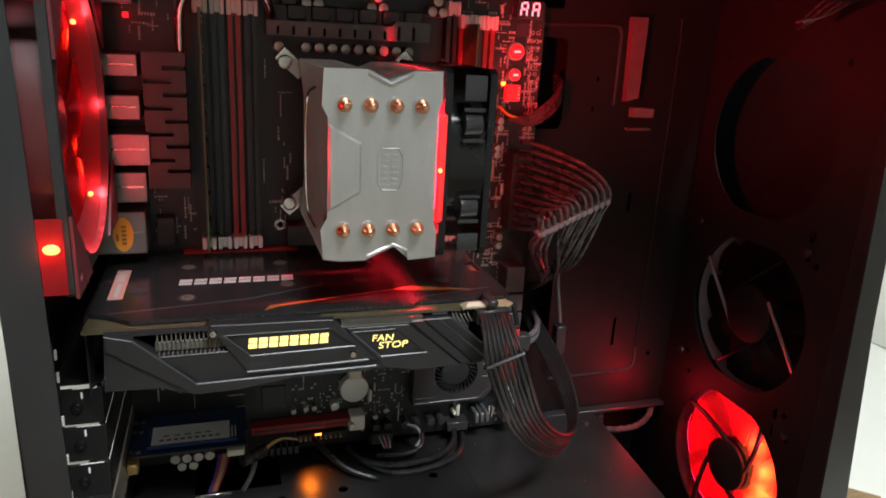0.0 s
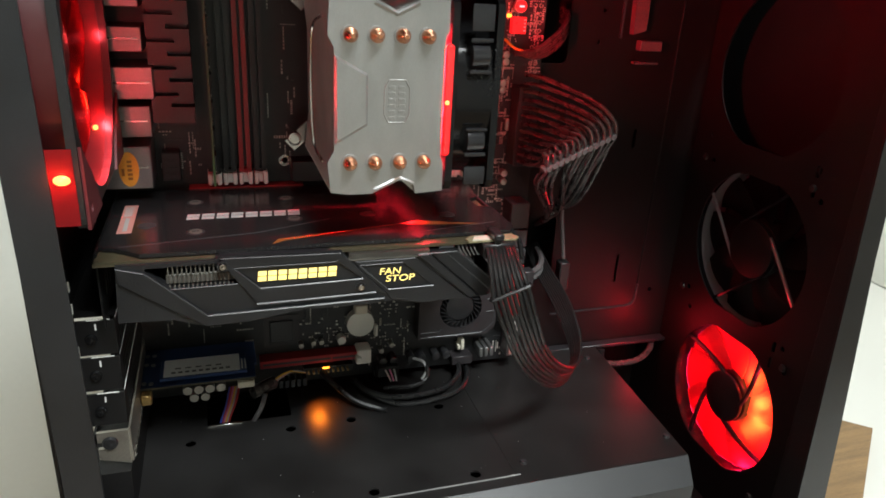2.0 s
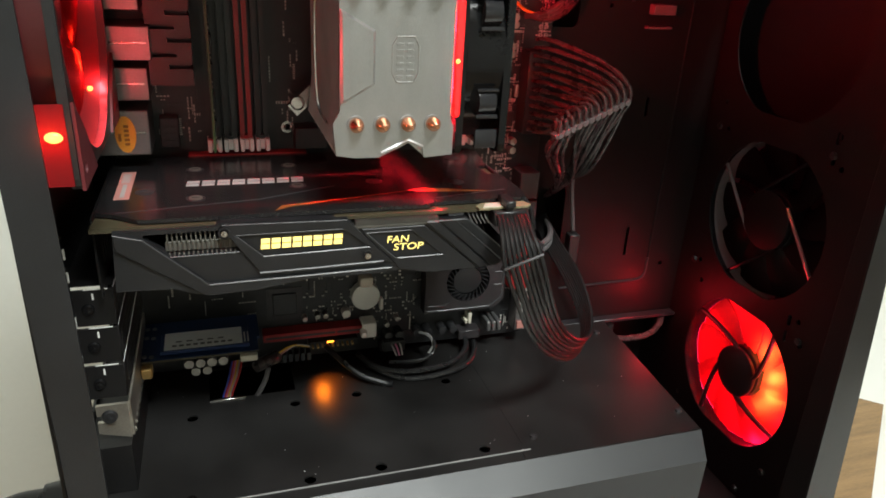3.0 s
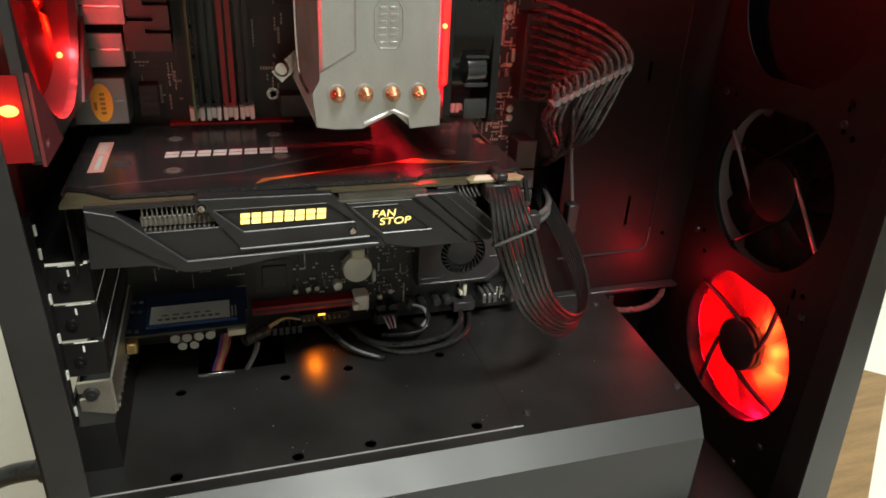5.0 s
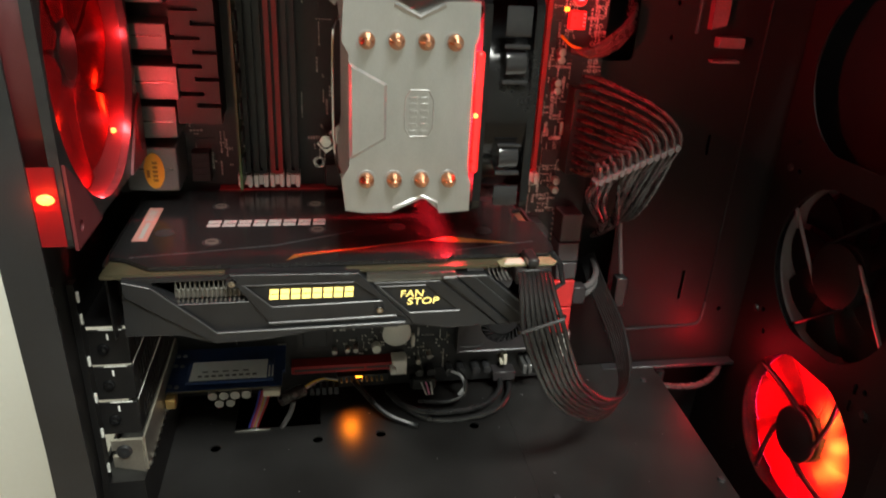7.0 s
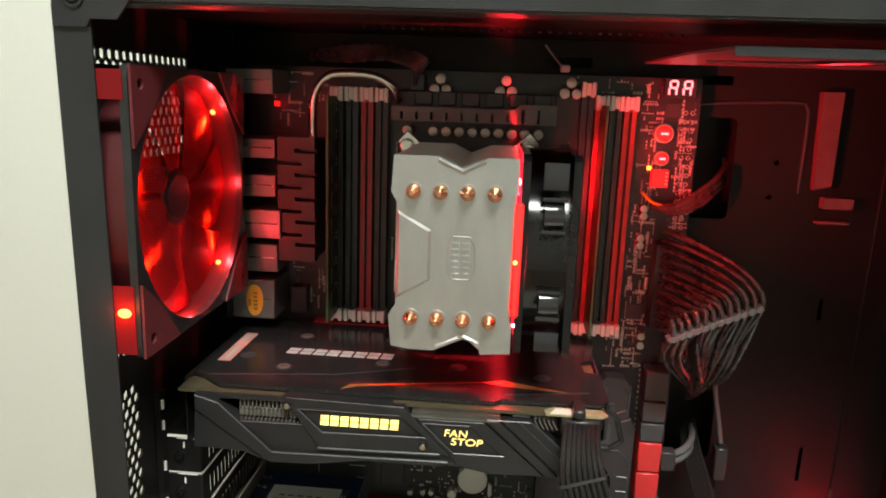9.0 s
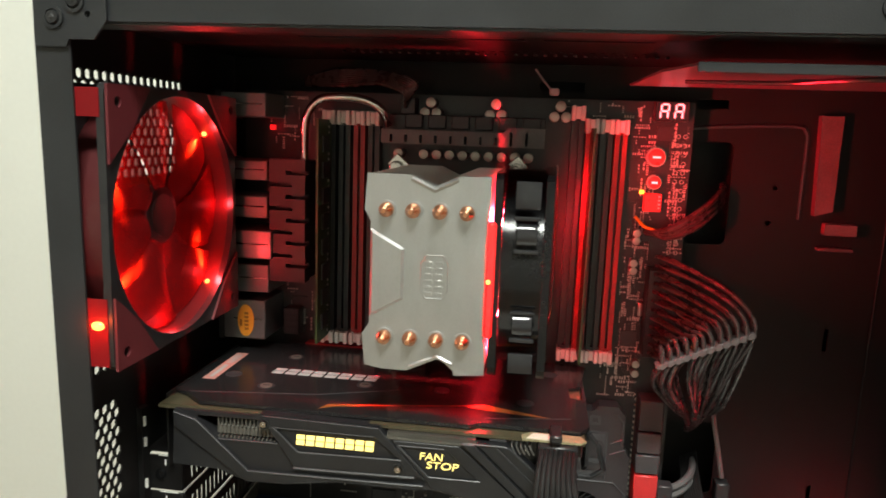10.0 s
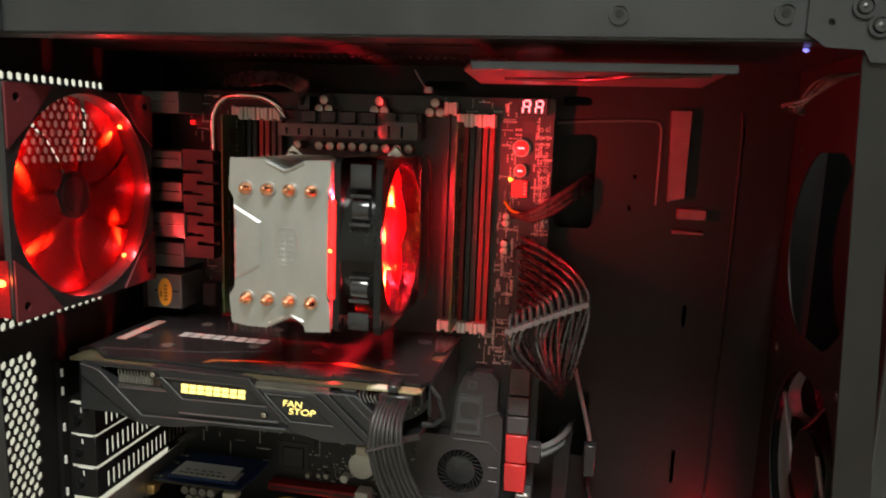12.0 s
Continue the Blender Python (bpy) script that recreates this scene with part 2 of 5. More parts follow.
def tube(bm, pts, r, seg=8, n=8, smooth=True):
    line = smooth_line(pts, n) if smooth else [Vector(p) for p in pts]
    t = (line[1] - line[0]).normalized()
    nor = t.orthogonal().normalized()
    rings = []
    for i, p in enumerate(line):
        t2 = (line[min(i + 1, len(line) - 1)] - line[max(i - 1, 0)]).normalized()
        nor = (nor - t2 * nor.dot(t2)).normalized()
        bi = t2.cross(nor)
        rings.append([bm.verts.new(p + r * (math.cos(a) * nor + math.sin(a) * bi)) for a in [2 * math.pi * k / seg for k in range(seg)]])
    for a, b in zip(rings, rings[1:]):
        for k in range(seg):
            bm.faces.new((a[k], a[(k + 1) % seg], b[(k + 1) % seg], b[k]))
    bm.faces.new(rings[0][::-1])
    bm.faces.new(rings[-1])
    return bm


def plate(bm, outer, holes, axis, a, b):
    """A flat sheet between a and b on the axis, with holes through it."""
    from mathutils.geometry import tessellate_polygon
    loops = [outer] + list(holes)
    flat = [p for lp in loops for p in lp]
    tris = tessellate_polygon([[Vector((p[0], p[1], 0)) for p in lp] for lp in loops])
    va = [bm.verts.new(put(axis, p[0], p[1], a)) for p in flat]
    vb = [bm.verts.new(put(axis, p[0], p[1], b)) for p in flat]
    for t in tris:
        if len(set(t)) == 3:
            for vs in (va, vb):
                try:
                    bm.faces.new([vs[i] for i in t])
                except ValueError:
                    pass
    i = 0
    for lp in loops:
        n = len(lp)
        for k in range(n):
            q, r = i + k, i + (k + 1) % n
            bm.faces.new((va[q], va[r], vb[r], vb[q]))
        i += n
    bmesh.ops.recalc_face_normals(bm, faces=bm.faces)
    return bm


def ring(c, r, n=20, turn=0.0, ry=None):
    return [(c[0] + r * math.cos(turn + 2 * math.pi * k / n), c[1] + (ry or r) * math.sin(turn + 2 * math.pi * k / n)) for k in range(n)]


def rect(u0, u1, v0, v1, r=0.0):
    if not r:
        return [(u0, v0), (u1, v0), (u1, v1), (u0, v1)]
    out = []
    for cu, cv, a0 in ((u1 - r, v0 + r, -90), (u1 - r, v1 - r, 0), (u0 + r, v1 - r, 90), (u0 + r, v0 + r, 180)):
        out += [(cu + r * math.cos(radians(a0 + d)), cv + r * math.sin(radians(a0 + d))) for d in (0, 30, 60, 90)]
    return out


def mesh_of(name, bm, material, shade=False):
    me = bpy.data.meshes.new(name)
    bm.to_mesh(me)
    bm.free()
    me.materials.append(material)
    if shade:
        for p in me.polygons:
            p.use_smooth = True
        me.set_sharp_from_angle(angle=radians(38))
    return me


def thing(name, base, label, category, group="", kind="", m=None):
    ob = new(name)
    ob.empty_display_size = 0.02
    ob.matrix_basis = m if m is not None else Matrix.Translation(base)
    return tagged(ob, label, category, group, kind)


def part(name, bm, material, parent, label="", local=False, shade=True, kind=""):
    me = bm if isinstance(bm, bpy.types.Mesh) else mesh_of(name, bm, material, shade)
    ob = new(name, me)
    ob.parent = parent
    if not local and parent.parent is None:
        ob.matrix_parent_inverse = parent.matrix_basis.inverted()
    return tagged(ob, label, kind=kind)


def solid(name, bm, material, label, category, group="", kind="", shade=True):
    """A thing that is one mesh."""
    return tagged(new(name, mesh_of(name, bm, material, shade)), label, category, group, kind)


def B():
    return bmesh.new()


def screw(bm, c, axis, out, r=0.003):
    """A pan-head screw with a cross in it, standing out along the axis."""
    d = Vector(put(axis, 0, 0, out))
    c = Vector(c)
    cyl(bm, c, c + d * 0.0016, r, r * 0.8, seg=16)
    cyl(bm, c + d * 0.0016, c + d * 0.0019, r * 0.45, r * 0.2, seg=4)


def words(text, size, depth):
    cu = bpy.data.curves.new("text", "FONT")
    cu.body, cu.size, cu.extrude = text, size, depth
    ob = bpy.data.objects.new("text", cu)
    scene.collection.objects.link(ob)
    me = bpy.data.meshes.new_from_object(ob.evaluated_get(bpy.context.evaluated_depsgraph_get()))
    bpy.data.objects.remove(ob)
    return me

# ---- the room ----
solid("wall_north", box(B(), -2.0, 2.4, 0.55, 0.65, -0.74, 1.9), WALL, "cream painted plaster wall", "wall", kind="structure")
solid("wall_west", box(B(), -2.1, -2.0, -2.4, 0.65, -0.74, 1.9), WALL, "cream painted plaster wall", "wall", kind="structure")
solid("wall_east", box(B(), 2.4, 2.5, -2.4, 0.65, -0.74, 1.9), WALL, "cream painted plaster wall", "wall", kind="structure")
solid("wall_south", box(B(), -2.1, 2.5, -2.5, -2.4, -0.74, 1.9), WALL, "cream painted plaster wall", "wall", kind="structure")
solid("ceiling", box(B(), -2.1, 2.5, -2.5, 0.65, 1.9, 2.0), CEIL, "white painted ceiling", "ceiling", kind="structure")
solid("floor", box(B(), -2.1, 2.5, -2.5, 0.65, -0.84, -0.74), WOOD, "brown wooden floor", "floor", kind="structure")
desk = thing("desk", (0.3, 0, -0.74), "white laminate desk that carries the computer", "desk")
part("desktop", box(B(), -0.085, 1.5, -0.36, 0.5, -0.03, 0.0, 0.003, 2), DESK, desk)
for dx in (-0.08, 1.44):
    for dy in (-0.33, 0.44):
        part("leg", box(B(), dx, dx + 0.04, dy, dy + 0.04, -0.74, -0.03, 0.003), DESK, desk)
bm = plate(B(), [(0.614, -0.018), (0.40, 0.181), (0.17, -0.05), (0.385, -0.205)], [], "z", 0.0005, 0.008)
solid("wooden_board", bm, WOOD, "brown wooden board lying on the white desk", "board", shade=False)
bm = tube(B(), [(-0.02, 0.5, 0.62), (-0.022, 0.535, 0.5), (-0.02, 0.54, 0.3), (-0.03, 0.53, 0.1), (-0.05, 0.5, 0.004)], 0.004)
solid("wall_cable", bm, WHITEPL, "white cable hanging in front of the cream wall", "cable")
cab = thing("white_cabinet", (1.1, 0.3, 0.0), "low white cabinet with a dark gap under its lid", "cabinet")
part("body", box(B(), 0.95, 1.45, 0.1, 0.48, 0.0005, 0.135, 0.003, 2), DESK, cab)
part("lid", box(B(), 0.94, 1.46, 0.09, 0.485, 0.139, 0.165, 0.003, 2), DESK, cab)
part("gap", box(B(), 0.955, 1.445, 0.105, 0.475, 0.135, 0.139), PLASTIC, cab)
plug_lead = thing("power_lead", (-0.2, 0.1, 0.0), "black mains lead with a grey plug lying behind the case", "cable")
part("lead", tube(B(), [(-0.112, 0.0, 0.0395), (-0.135, 0.004, 0.036), (-0.17, 0.02, 0.01), (-0.2, 0.05, -0.12), (-0.2, 0.1, -0.4), (-0.22, 0.2, -0.735)], 0.004), GREYW, plug_lead, "grey lead")
part("plug_body", tube(B(), [(-0.0632, 0.0, 0.0425), (-0.085, 0.0, 0.0425), (-0.114, 0.0, 0.0392)], 0.0095, seg=12), RUBBER, plug_lead)
part("strain_relief", tube(B(), [(-0.113, 0.0, 0.0393), (-0.132, 0.0020, 0.0368), (-0.150, 0.0085, 0.0262)], 0.0068, seg=12), RUBBER, plug_lead)

# ---- the case ----
case = thing("computer_case", (0.16, -0.05, 0.0), "black steel tower computer case with its side panel off", "computer case")
FY0, FY1 = -0.163, -0.150
post = plate(B(), [(-0.0588, 0.02), (-0.0440, 0.02), (-0.0435, 0.20), (-0.0455, 0.30), (-0.0475, 0.4480), (-0.0625, 0.4480), (-0.0605, 0.30), (-0.0586, 0.20)], [], "y", FY0, FY0 + 0.0011)
part("rear_post", post, STEEL, case, shade=False)
part("rear_corner_fold", box(B(), -0.0586, -0.0574, FY0 + 0.0012, -0.1552, 0.02, 0.4655, 0.0004), STEEL, case)
# top rail: a long strip with flared screw holes
holes = [ring((0.252, 0.4583), 0.0019), ring((0.314, 0.459), 0.0019)]
part("top_rail", plate(B(), [(-0.061, 0.4495), (0.362, 0.4495), (0.363, 0.4655), (-0.061, 0.4655)], holes, "y", FY0, FY0 + 0.0012), STEEL, case, shade=False)
part("top_rail_fold", box(B(), -0.061, 0.362, FY0 + 0.0014, -0.1465, 0.4485, 0.4494), STEEL, case)
part("top_rail_back", box(B(), -0.061, 0.363, FY0 + 0.0014, FY0 + 0.007, 0.4655, 0.4668, 0.0004), STEEL, case)
for cx, cz in ((0.252, 0.4583), (0.314, 0.459)):
    bm = B()
    cyl(bm, (cx, FY0 - 0.0001, cz), (cx, FY0 + 0.0009, cz), 0.0042, 0.0021, seg=22)
    part("screw_dimple", plate(bm, ring((cx, cz), 0.0042), [ring((cx, cz), 0.0032)], "y", FY0 - 0.0007, FY0 + 0.0), STEEL, case)
    part("hole_shadow", cyl(B(), (cx, FY0 - 0.0003, cz), (cx, FY0 + 0.0004, cz), 0.0018), PLATE, case)
# corner gussets
for name, poly, dots, small in (
    ("rear_gusset", [(-0.0612, 0.4395), (-0.048, 0.4395), (-0.0465, 0.4425), (-0.036, 0.4425), (-0.0305, 0.4497), (-0.0305, 0.4656), (-0.0612, 0.4656)], ((-0.0525, 0.4505), (-0.0435, 0.4567)), (-0.0382, 0.4518)),
    ("front_gusset", [(0.3215, 0.4656), (0.3215, 0.4515), (0.329, 0.4463), (0.3425, 0.4455), (0.345, 0.441), (0.359, 0.441), (0.363, 0.4656)], ((0.3407, 0.461), (0.3468, 0.4543)), (0.330, 0.4555)),
):
    gus = part(name, plate(B(), poly, [ring(small, 0.0013, 12)], "y", FY0 - 0.0016, FY0 - 0.0002), STEEL, case, shade=False)
    for sx, sz in dots:
        part("rivet_collar", plate(B(), ring((sx, sz), 0.0043, 22), [ring((sx, sz), 0.0031, 22)], "y", FY0 - 0.0026, FY0 - 0.0016), STEEL, gus)
        bm = B()
        screw(bm, (sx, FY0 - 0.0017, sz), "y", -1, 0.0029)
        part("screw", bm, PLASTIC, gus, "black cross-head screw")
# front post
part("front_post", plate(B(), [(0.3655, 0.02), (0.392, 0.02), (0.3795, 0.15), (0.3668, 0.265), (0.3605, 0.36), (0.3585, 0.4485), (0.3425, 0.4485)], [], "y", FY0, FY0 + 0.0015), BEZEL, case, shade=False)
part("front_post_lip", box(B(), 0.3655, 0.3668, FY0 + 0.0018, -0.14, 0.02, 0.4485, 0.0004), INNER, case)
part("front_post_web", box(B(), 0.3668, 0.3713, -0.1415, -0.14, 0.02, 0.4485), INNER, case)
part("bottom_rail", box(B(), -0.061, 0.38, FY0, FY0 + 0.0012, 0.02, 0.046), STEEL, case)
# rear panel
hexes = []
hr = 0.0027


def hex_field(y0, y1, z0, z1, test=lambda y, z: True):
    dz, dy, row, out = 0.0050, 0.0061, 0, []
    z = z0
    while z <= z1:
        y = y0 + (dy / 2 if row % 2 else 0)
        while y <= y1:
            if test(y, z):
                out.append(ring((y, z), hr, 6, math.pi / 6))
            y += dy
        z += dz
        row += 1
    return out


hexes += hex_field(-0.141, -0.052, 0.4265, 0.435)
hexes += hex_field(-0.118, -0.058, 0.3865, 0.4225)
hexes += hex_field(-0.141, -0.056, 0.2965, 0.302)
hexes += hex_field(-0.1425, -0.119, 0.075, 0.278)
pci_open = rect(-0.094, 0.012, 0.1550, 0.2360)
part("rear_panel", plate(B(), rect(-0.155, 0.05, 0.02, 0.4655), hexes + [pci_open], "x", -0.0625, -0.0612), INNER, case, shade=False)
# slot covers with vents, folded over at their screwed end
for zc in (0.2290, 0.2085, 0.1875):
    vents = [rect(yy, yy + 0.0024, zc - 0.0075, zc + 0.0035, 0.0010) for yy in [-0.090 + 0.0052 * k for k in range(18)]]
    cover = part("slot_cover", plate(B(), rect(-0.098, 0.012, zc - 0.0100, zc + 0.0092), vents, "x", -0.0406, -0.0398), INNER, case, "black vented slot cover", shade=False)
    part("cover_tab", box(B(), -0.0600, -0.0398, -0.1000, -0.0985, zc - 0.0100, zc + 0.0091, 0.0003), INNER, cover)
    part("bright_edge", box(B(), -0.0525, -0.0420, -0.1004, -0.0999, zc + 0.0092, zc + 0.0096), LIGHTMARK, cover, "cut sheet edge with its glint painted pale")
    part("bright_edge", box(B(), -0.0399, -0.0396, -0.0984, 0.01, zc + 0.0093, zc + 0.0096), LIGHTMARK, cover, "cut sheet edge with its glint painted pale")
    part("tab_slit_light", box(B(), -0.0492, -0.0484, -0.1003, -0.0999, zc + 0.004, zc + 0.0072), LIGHTMARK, cover)
    bm = B()
    screw(bm, (-0.0515, -0.1001, zc - 0.001), "y", -1, 0.0030)
    part("screw", bm, GLOSSY, cover)
# Added sheet that stops the bright wall showing over the slot covers.
part("slot_light_stop", box(B(), -0.0611, -0.0400, -0.0975, 0.012, 0.2390, 0.2396), INNER, case)
part("slot_rail", box(B(), -0.0605, -0.0575, -0.1065, -0.1005, 0.1455, 0.266), INNER, case)
part("slot_sill", box(B(), -0.0612, -0.0405, -0.106, 0.012, 0.1225, 0.1515), INNER, case)
# Slits in the rail: the bright wall behind is painted on as pale marks.
for zc in (0.2565, 0.245, 0.222, 0.201, 0.180, 0.158):
    part("rail_slit_light", box(B(), -0.0574, -0.0564, -0.1055, -0.1042, zc, zc + 0.005), LIGHTMARK, case, "pale mark for the bright wall seen through a rail slit")
# tray with cable openings
tray_holes = [rect(0.2265, 0.2515, 0.350, 0.412, 0.004), rect(0.2255, 0.2585, 0.188, 0.236, 0.004), rect(0.1345, 0.162, 0.4385, 0.4445, 0.002),
              rect(0.228, 0.246, 0.431, 0.4365, 0.001), ring((0.277, 0.386), 0.0016, 12), ring((0.275, 0.365), 0.0016, 12), ring((0.353, 0.166), 0.0018, 12), ring((0.253, 0.30), 0.0012, 8)]
tray_holes += [rect(0.316, 0.3185, 0.176, 0.200, 0.0008), rect(0.3145, 0.317, 0.288, 0.302, 0.0008), rect(0.34, 0.343, 0.408, 0.419, 0.0008)]
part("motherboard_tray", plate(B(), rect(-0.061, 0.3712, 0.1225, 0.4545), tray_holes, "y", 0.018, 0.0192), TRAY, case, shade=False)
# One ridge: lower run paler as lit, upright in the darker tray black.
part("pressed_ridge", tube(B(), [(0.262, 0.0178, 0.1515), (0.32, 0.0178, 0.1525), (0.335, 0.0178, 0.1535), (0.3395, 0.0178, 0.159), (0.340, 0.0178, 0.172)], 0.0011, n=6), STEEL, case)
part("pressed_ridge", tube(B(), [(0.340, 0.0178, 0.1725), (0.3405, 0.0178, 0.28), (0.341, 0.0178, 0.40), (0.34, 0.0178, 0.43)], 0.0009, n=6), TRAY, case)
part("pressed_ridge", tube(B(), [(0.224, 0.0178, 0.4195), (0.25, 0.0178, 0.4215), (0.284, 0.0178, 0.4225), (0.2905, 0.0178, 0.4195), (0.2918, 0.0178, 0.410), (0.2918, 0.0178, 0.368)], 0.0012, n=6), STEEL, case)
part("tray_foot", box(B(), 0.262, 0.3712, 0.0095, 0.0178, 0.1195, 0.1225, 0.0006), STEEL, case)
# drive-bay tabs standing off the tray, coloured paler to look lit by the red fan
part("bay_flange", plate(B(), [(0.2985, 0.371), (0.3085, 0.374), (0.3085, 0.429), (0.2965, 0.429)], [], "y", 0.0120, 0.0178), BAYTAB, case, shade=False)
part("bay_tab", box(B(), 0.3050, 0.3230, 0.0110, 0.0178, 0.3600, 0.3670, 0.0006), BAYTAB, case)
part("bay_tab", box(B(), 0.3030, 0.3225, 0.0120, 0.0178, 0.3505, 0.3525, 0.0004), BAYTAB, case)
part("side_cover", box(B(), -0.061, 0.38, 0.049, 0.0502, 0.02, 0.4655), PLATE, case)
# roof with vent slots
slots = [rect(x0, x0 + 0.05, y0, y0 + 0.004, 0.0015) for y0 in (-0.128, -0.116, -0.104, -0.092) for x0 in (0.02, 0.078, 0.136)]
slots += [rect(x0, x0 + 0.0028, -0.045, -0.042, 0.001) for x0 in [0.03 + 0.0052 * k for k in range(32)]]
part("roof", plate(B(), rect(-0.061, 0.38, -0.1465, 0.049), slots, "z", 0.4546, 0.4558), INNER, case, shade=False)
part("top_cover", box(B(), -0.061, 0.37, -0.158, 0.0502, 0.4669, 0.4685, 0.0008), STEEL, case)
bm = B()
for k in range(34):
    ball(bm, (0.028 + 0.0052 * k, -0.039, 0.4535), 0.0012, (1, 1, 0.6))
part("bead_trim", bm, STEEL, case, kind="stuff")
# shelf of the top bay
shelf = part("bay_shelf", plate(B(), [(0.192, -0.1545), (0.3005, -0.1545), (0.303, -0.05), (0.181, -0.045), (0.184, -0.125)], [rect(0.24, 0.286, -0.11, -0.102, 0.003)], "z", 0.4388, 0.4398), SHELF, case, shade=False)
part("shelf_lip", box(B(), 0.192, 0.3005, -0.1557, -0.1547, 0.4365, 0.4402, 0.0003), STEEL, shelf)
part("shelf_rib", tube(B(), [(0.20, -0.09, 0.4383), (0.24, -0.10, 0.4378), (0.262, -0.125, 0.4378), (0.295, -0.13, 0.4383)], 0.0011), STEEL, shelf)
# front plate with three fan openings


def notched(cy, cz, r):
    """A round fan opening, flat above and below."""
    return [(cy + r * math.cos(a), cz + min(r * 0.937, max(-r * 0.937, r * math.sin(a)))) for a in [2 * math.pi * k / 56 for k in range(56)]]


FANS_Z, FAN_Y, FRONT = (0.111, 0.231, 0.3545), -0.0655, 0.3715
FANS_Y = (FAN_Y, -0.0595, -0.0530)
openings = [notched(y, z, 0.0556) for y, z in zip(FANS_Y, FANS_Z)]
pin = [ring((y + sy * 0.0525, z + sz * 0.0525), 0.002, 10) for y, z in zip(FANS_Y, FANS_Z) for sy in (-1, 1) for sz in (-1, 1)]
small = [rect(-0.106, -0.103, z, z + 0.008, 0.001) for z in (0.284, 0.297, 0.16, 0.172)]
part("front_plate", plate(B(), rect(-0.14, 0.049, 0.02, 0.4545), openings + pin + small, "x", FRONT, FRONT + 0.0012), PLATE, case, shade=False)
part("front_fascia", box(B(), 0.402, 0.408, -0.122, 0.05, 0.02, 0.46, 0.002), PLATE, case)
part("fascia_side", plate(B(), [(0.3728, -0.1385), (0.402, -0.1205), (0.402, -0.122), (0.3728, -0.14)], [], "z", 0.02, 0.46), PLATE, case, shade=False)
part("fascia_side", box(B(), 0.3735, 0.4030, 0.0485, 0.0502, 0.02, 0.46), PLATE, case)
part("case_floor", box(B(), -0.061, 0.38, FY0 + 0.002, 0.05, 0.0185, 0.0198), INNER, case)
for fx in (-0.03, 0.34):
    for fy in (-0.13, 0.02):
        part("foot", cyl(B(), (fx, fy, 0.0003), (fx, fy, 0.0184), 0.012, 0.014, seg=20), PLASTIC, case)
for sy, sz in ((0.002, 0.284), (0.0, 0.176), (-0.116, 0.166), (-0.116, 0.057), (-0.097, 0.026), (-0.104, 0.29)):
    bm = B()
    screw(bm, (FRONT, sy, sz), "x", -1, 0.0027)
    part("screw", bm, PLASTIC, case)
# power-supply shroud
SZ = 0.122
cut = rect(-0.004, 0.05, -0.032, 0.004)
dots = [ring(c, 0.0033, 16) for c in ((0.088, -0.046), (0.150, -0.0445), (-0.014, -0.0485), (0.048, -0.047), (0.088, -0.119), (0.048, -0.1197), (-0.014, -0.12), (0.151, -0.1185))]
shroud = thing("psu_shroud", (0.12, -0.06, 0.02), "satin black steel power supply cover with round holes", "psu cover")
part("top_sheet", plate(B(), [(-0.0605, -0.1245), (0.172, -0.1245), (0.172, -0.1332), (0.2925, -0.1332), (0.303, 0.0175), (-0.0605, 0.0175)], [cut] + dots, "z", SZ - 0.0012, SZ), SHROUD, shroud, shade=False)
lip = tube(B(), [(-0.0605, -0.1252, SZ), (0.05, -0.1252, SZ), (0.168, -0.1252, SZ), (0.1715, -0.1250, SZ - 0.0001), (0.1735, -0.1240, SZ - 0.0004)], 0.0005, seg=8, n=5)
part("top_lip", lip, LIPGREY, shroud, "folded sheet edge with its highlight in paler grey")
part("front_strip", box(B(), -0.0605, 0.1719, -0.1332, -0.1247, SZ - 0.0012, SZ - 0.0003), SHROUD, shroud)
part("sheet_seam", box(B(), 0.1748, 0.1754, -0.1195, 0.012, SZ, SZ + 0.00025), SHROUD, shroud)
bm = B()
prof = [(-0.1334, SZ - 0.0002), (-0.1482, SZ - 0.0120), (-0.1484, 0.0205), (-0.1472, 0.0205), (-0.1471, SZ - 0.0128), (-0.1334, SZ - 0.0016)]
v0 = [bm.verts.new((-0.0605, y, z)) for y, z in prof]
v1 = [bm.verts.new((0.2926 - (-0.1334 - y) * 0.28, y, z)) for y, z in prof]
for k in range(6):
    bm.faces.new((v0[k], v0[(k + 1) % 6], v1[(k + 1) % 6], v1[k]))
bm.faces.new(v0[::-1])
bm.faces.new(v1)
bmesh.ops.recalc_face_normals(bm, faces=bm.faces)
part("front_bevel", bm, BEVEL, shroud, shade=False)
part("end_wall", plate(B(), [(-0.1466, 0.0205), (0.0175, 0.0205), (0.0175, SZ - 0.0014), (-0.1334, SZ - 0.0018), (-0.1466, SZ - 0.0130)], [], "x", 0.2868, 0.2880), SHROUD, shroud, shade=False)
for c in ((0.184, -0.115), (0.2895, -0.113), (0.287, -0.007)):
    bm = B()
    screw(bm, (c[0], c[1], SZ), "z", 1, 0.0024)
    part("screw", bm, SINK, shroud)
rng2 = random.Random(3)
bm = B()
for _ in range(26):
    x, y, w = rng2.uniform(-0.05, 0.285), rng2.uniform(-0.12, 0.0), rng2.uniform(0.00012, 0.00028)
    box(bm, x, x + w * rng2.uniform(1, 3), y, y + w, SZ, SZ + 0.0002)
part("dust", bm, PAPER, shroud, "pale dust specks", kind="stuff", shade=False)
part("cut_edge", box(B(), -0.004, 0.018, -0.0345, -0.0322, SZ - 0.0004, SZ + 0.0012, 0.0003), NICKEL, shroud, "bright folded edge of the opening")

# ---- fans ----


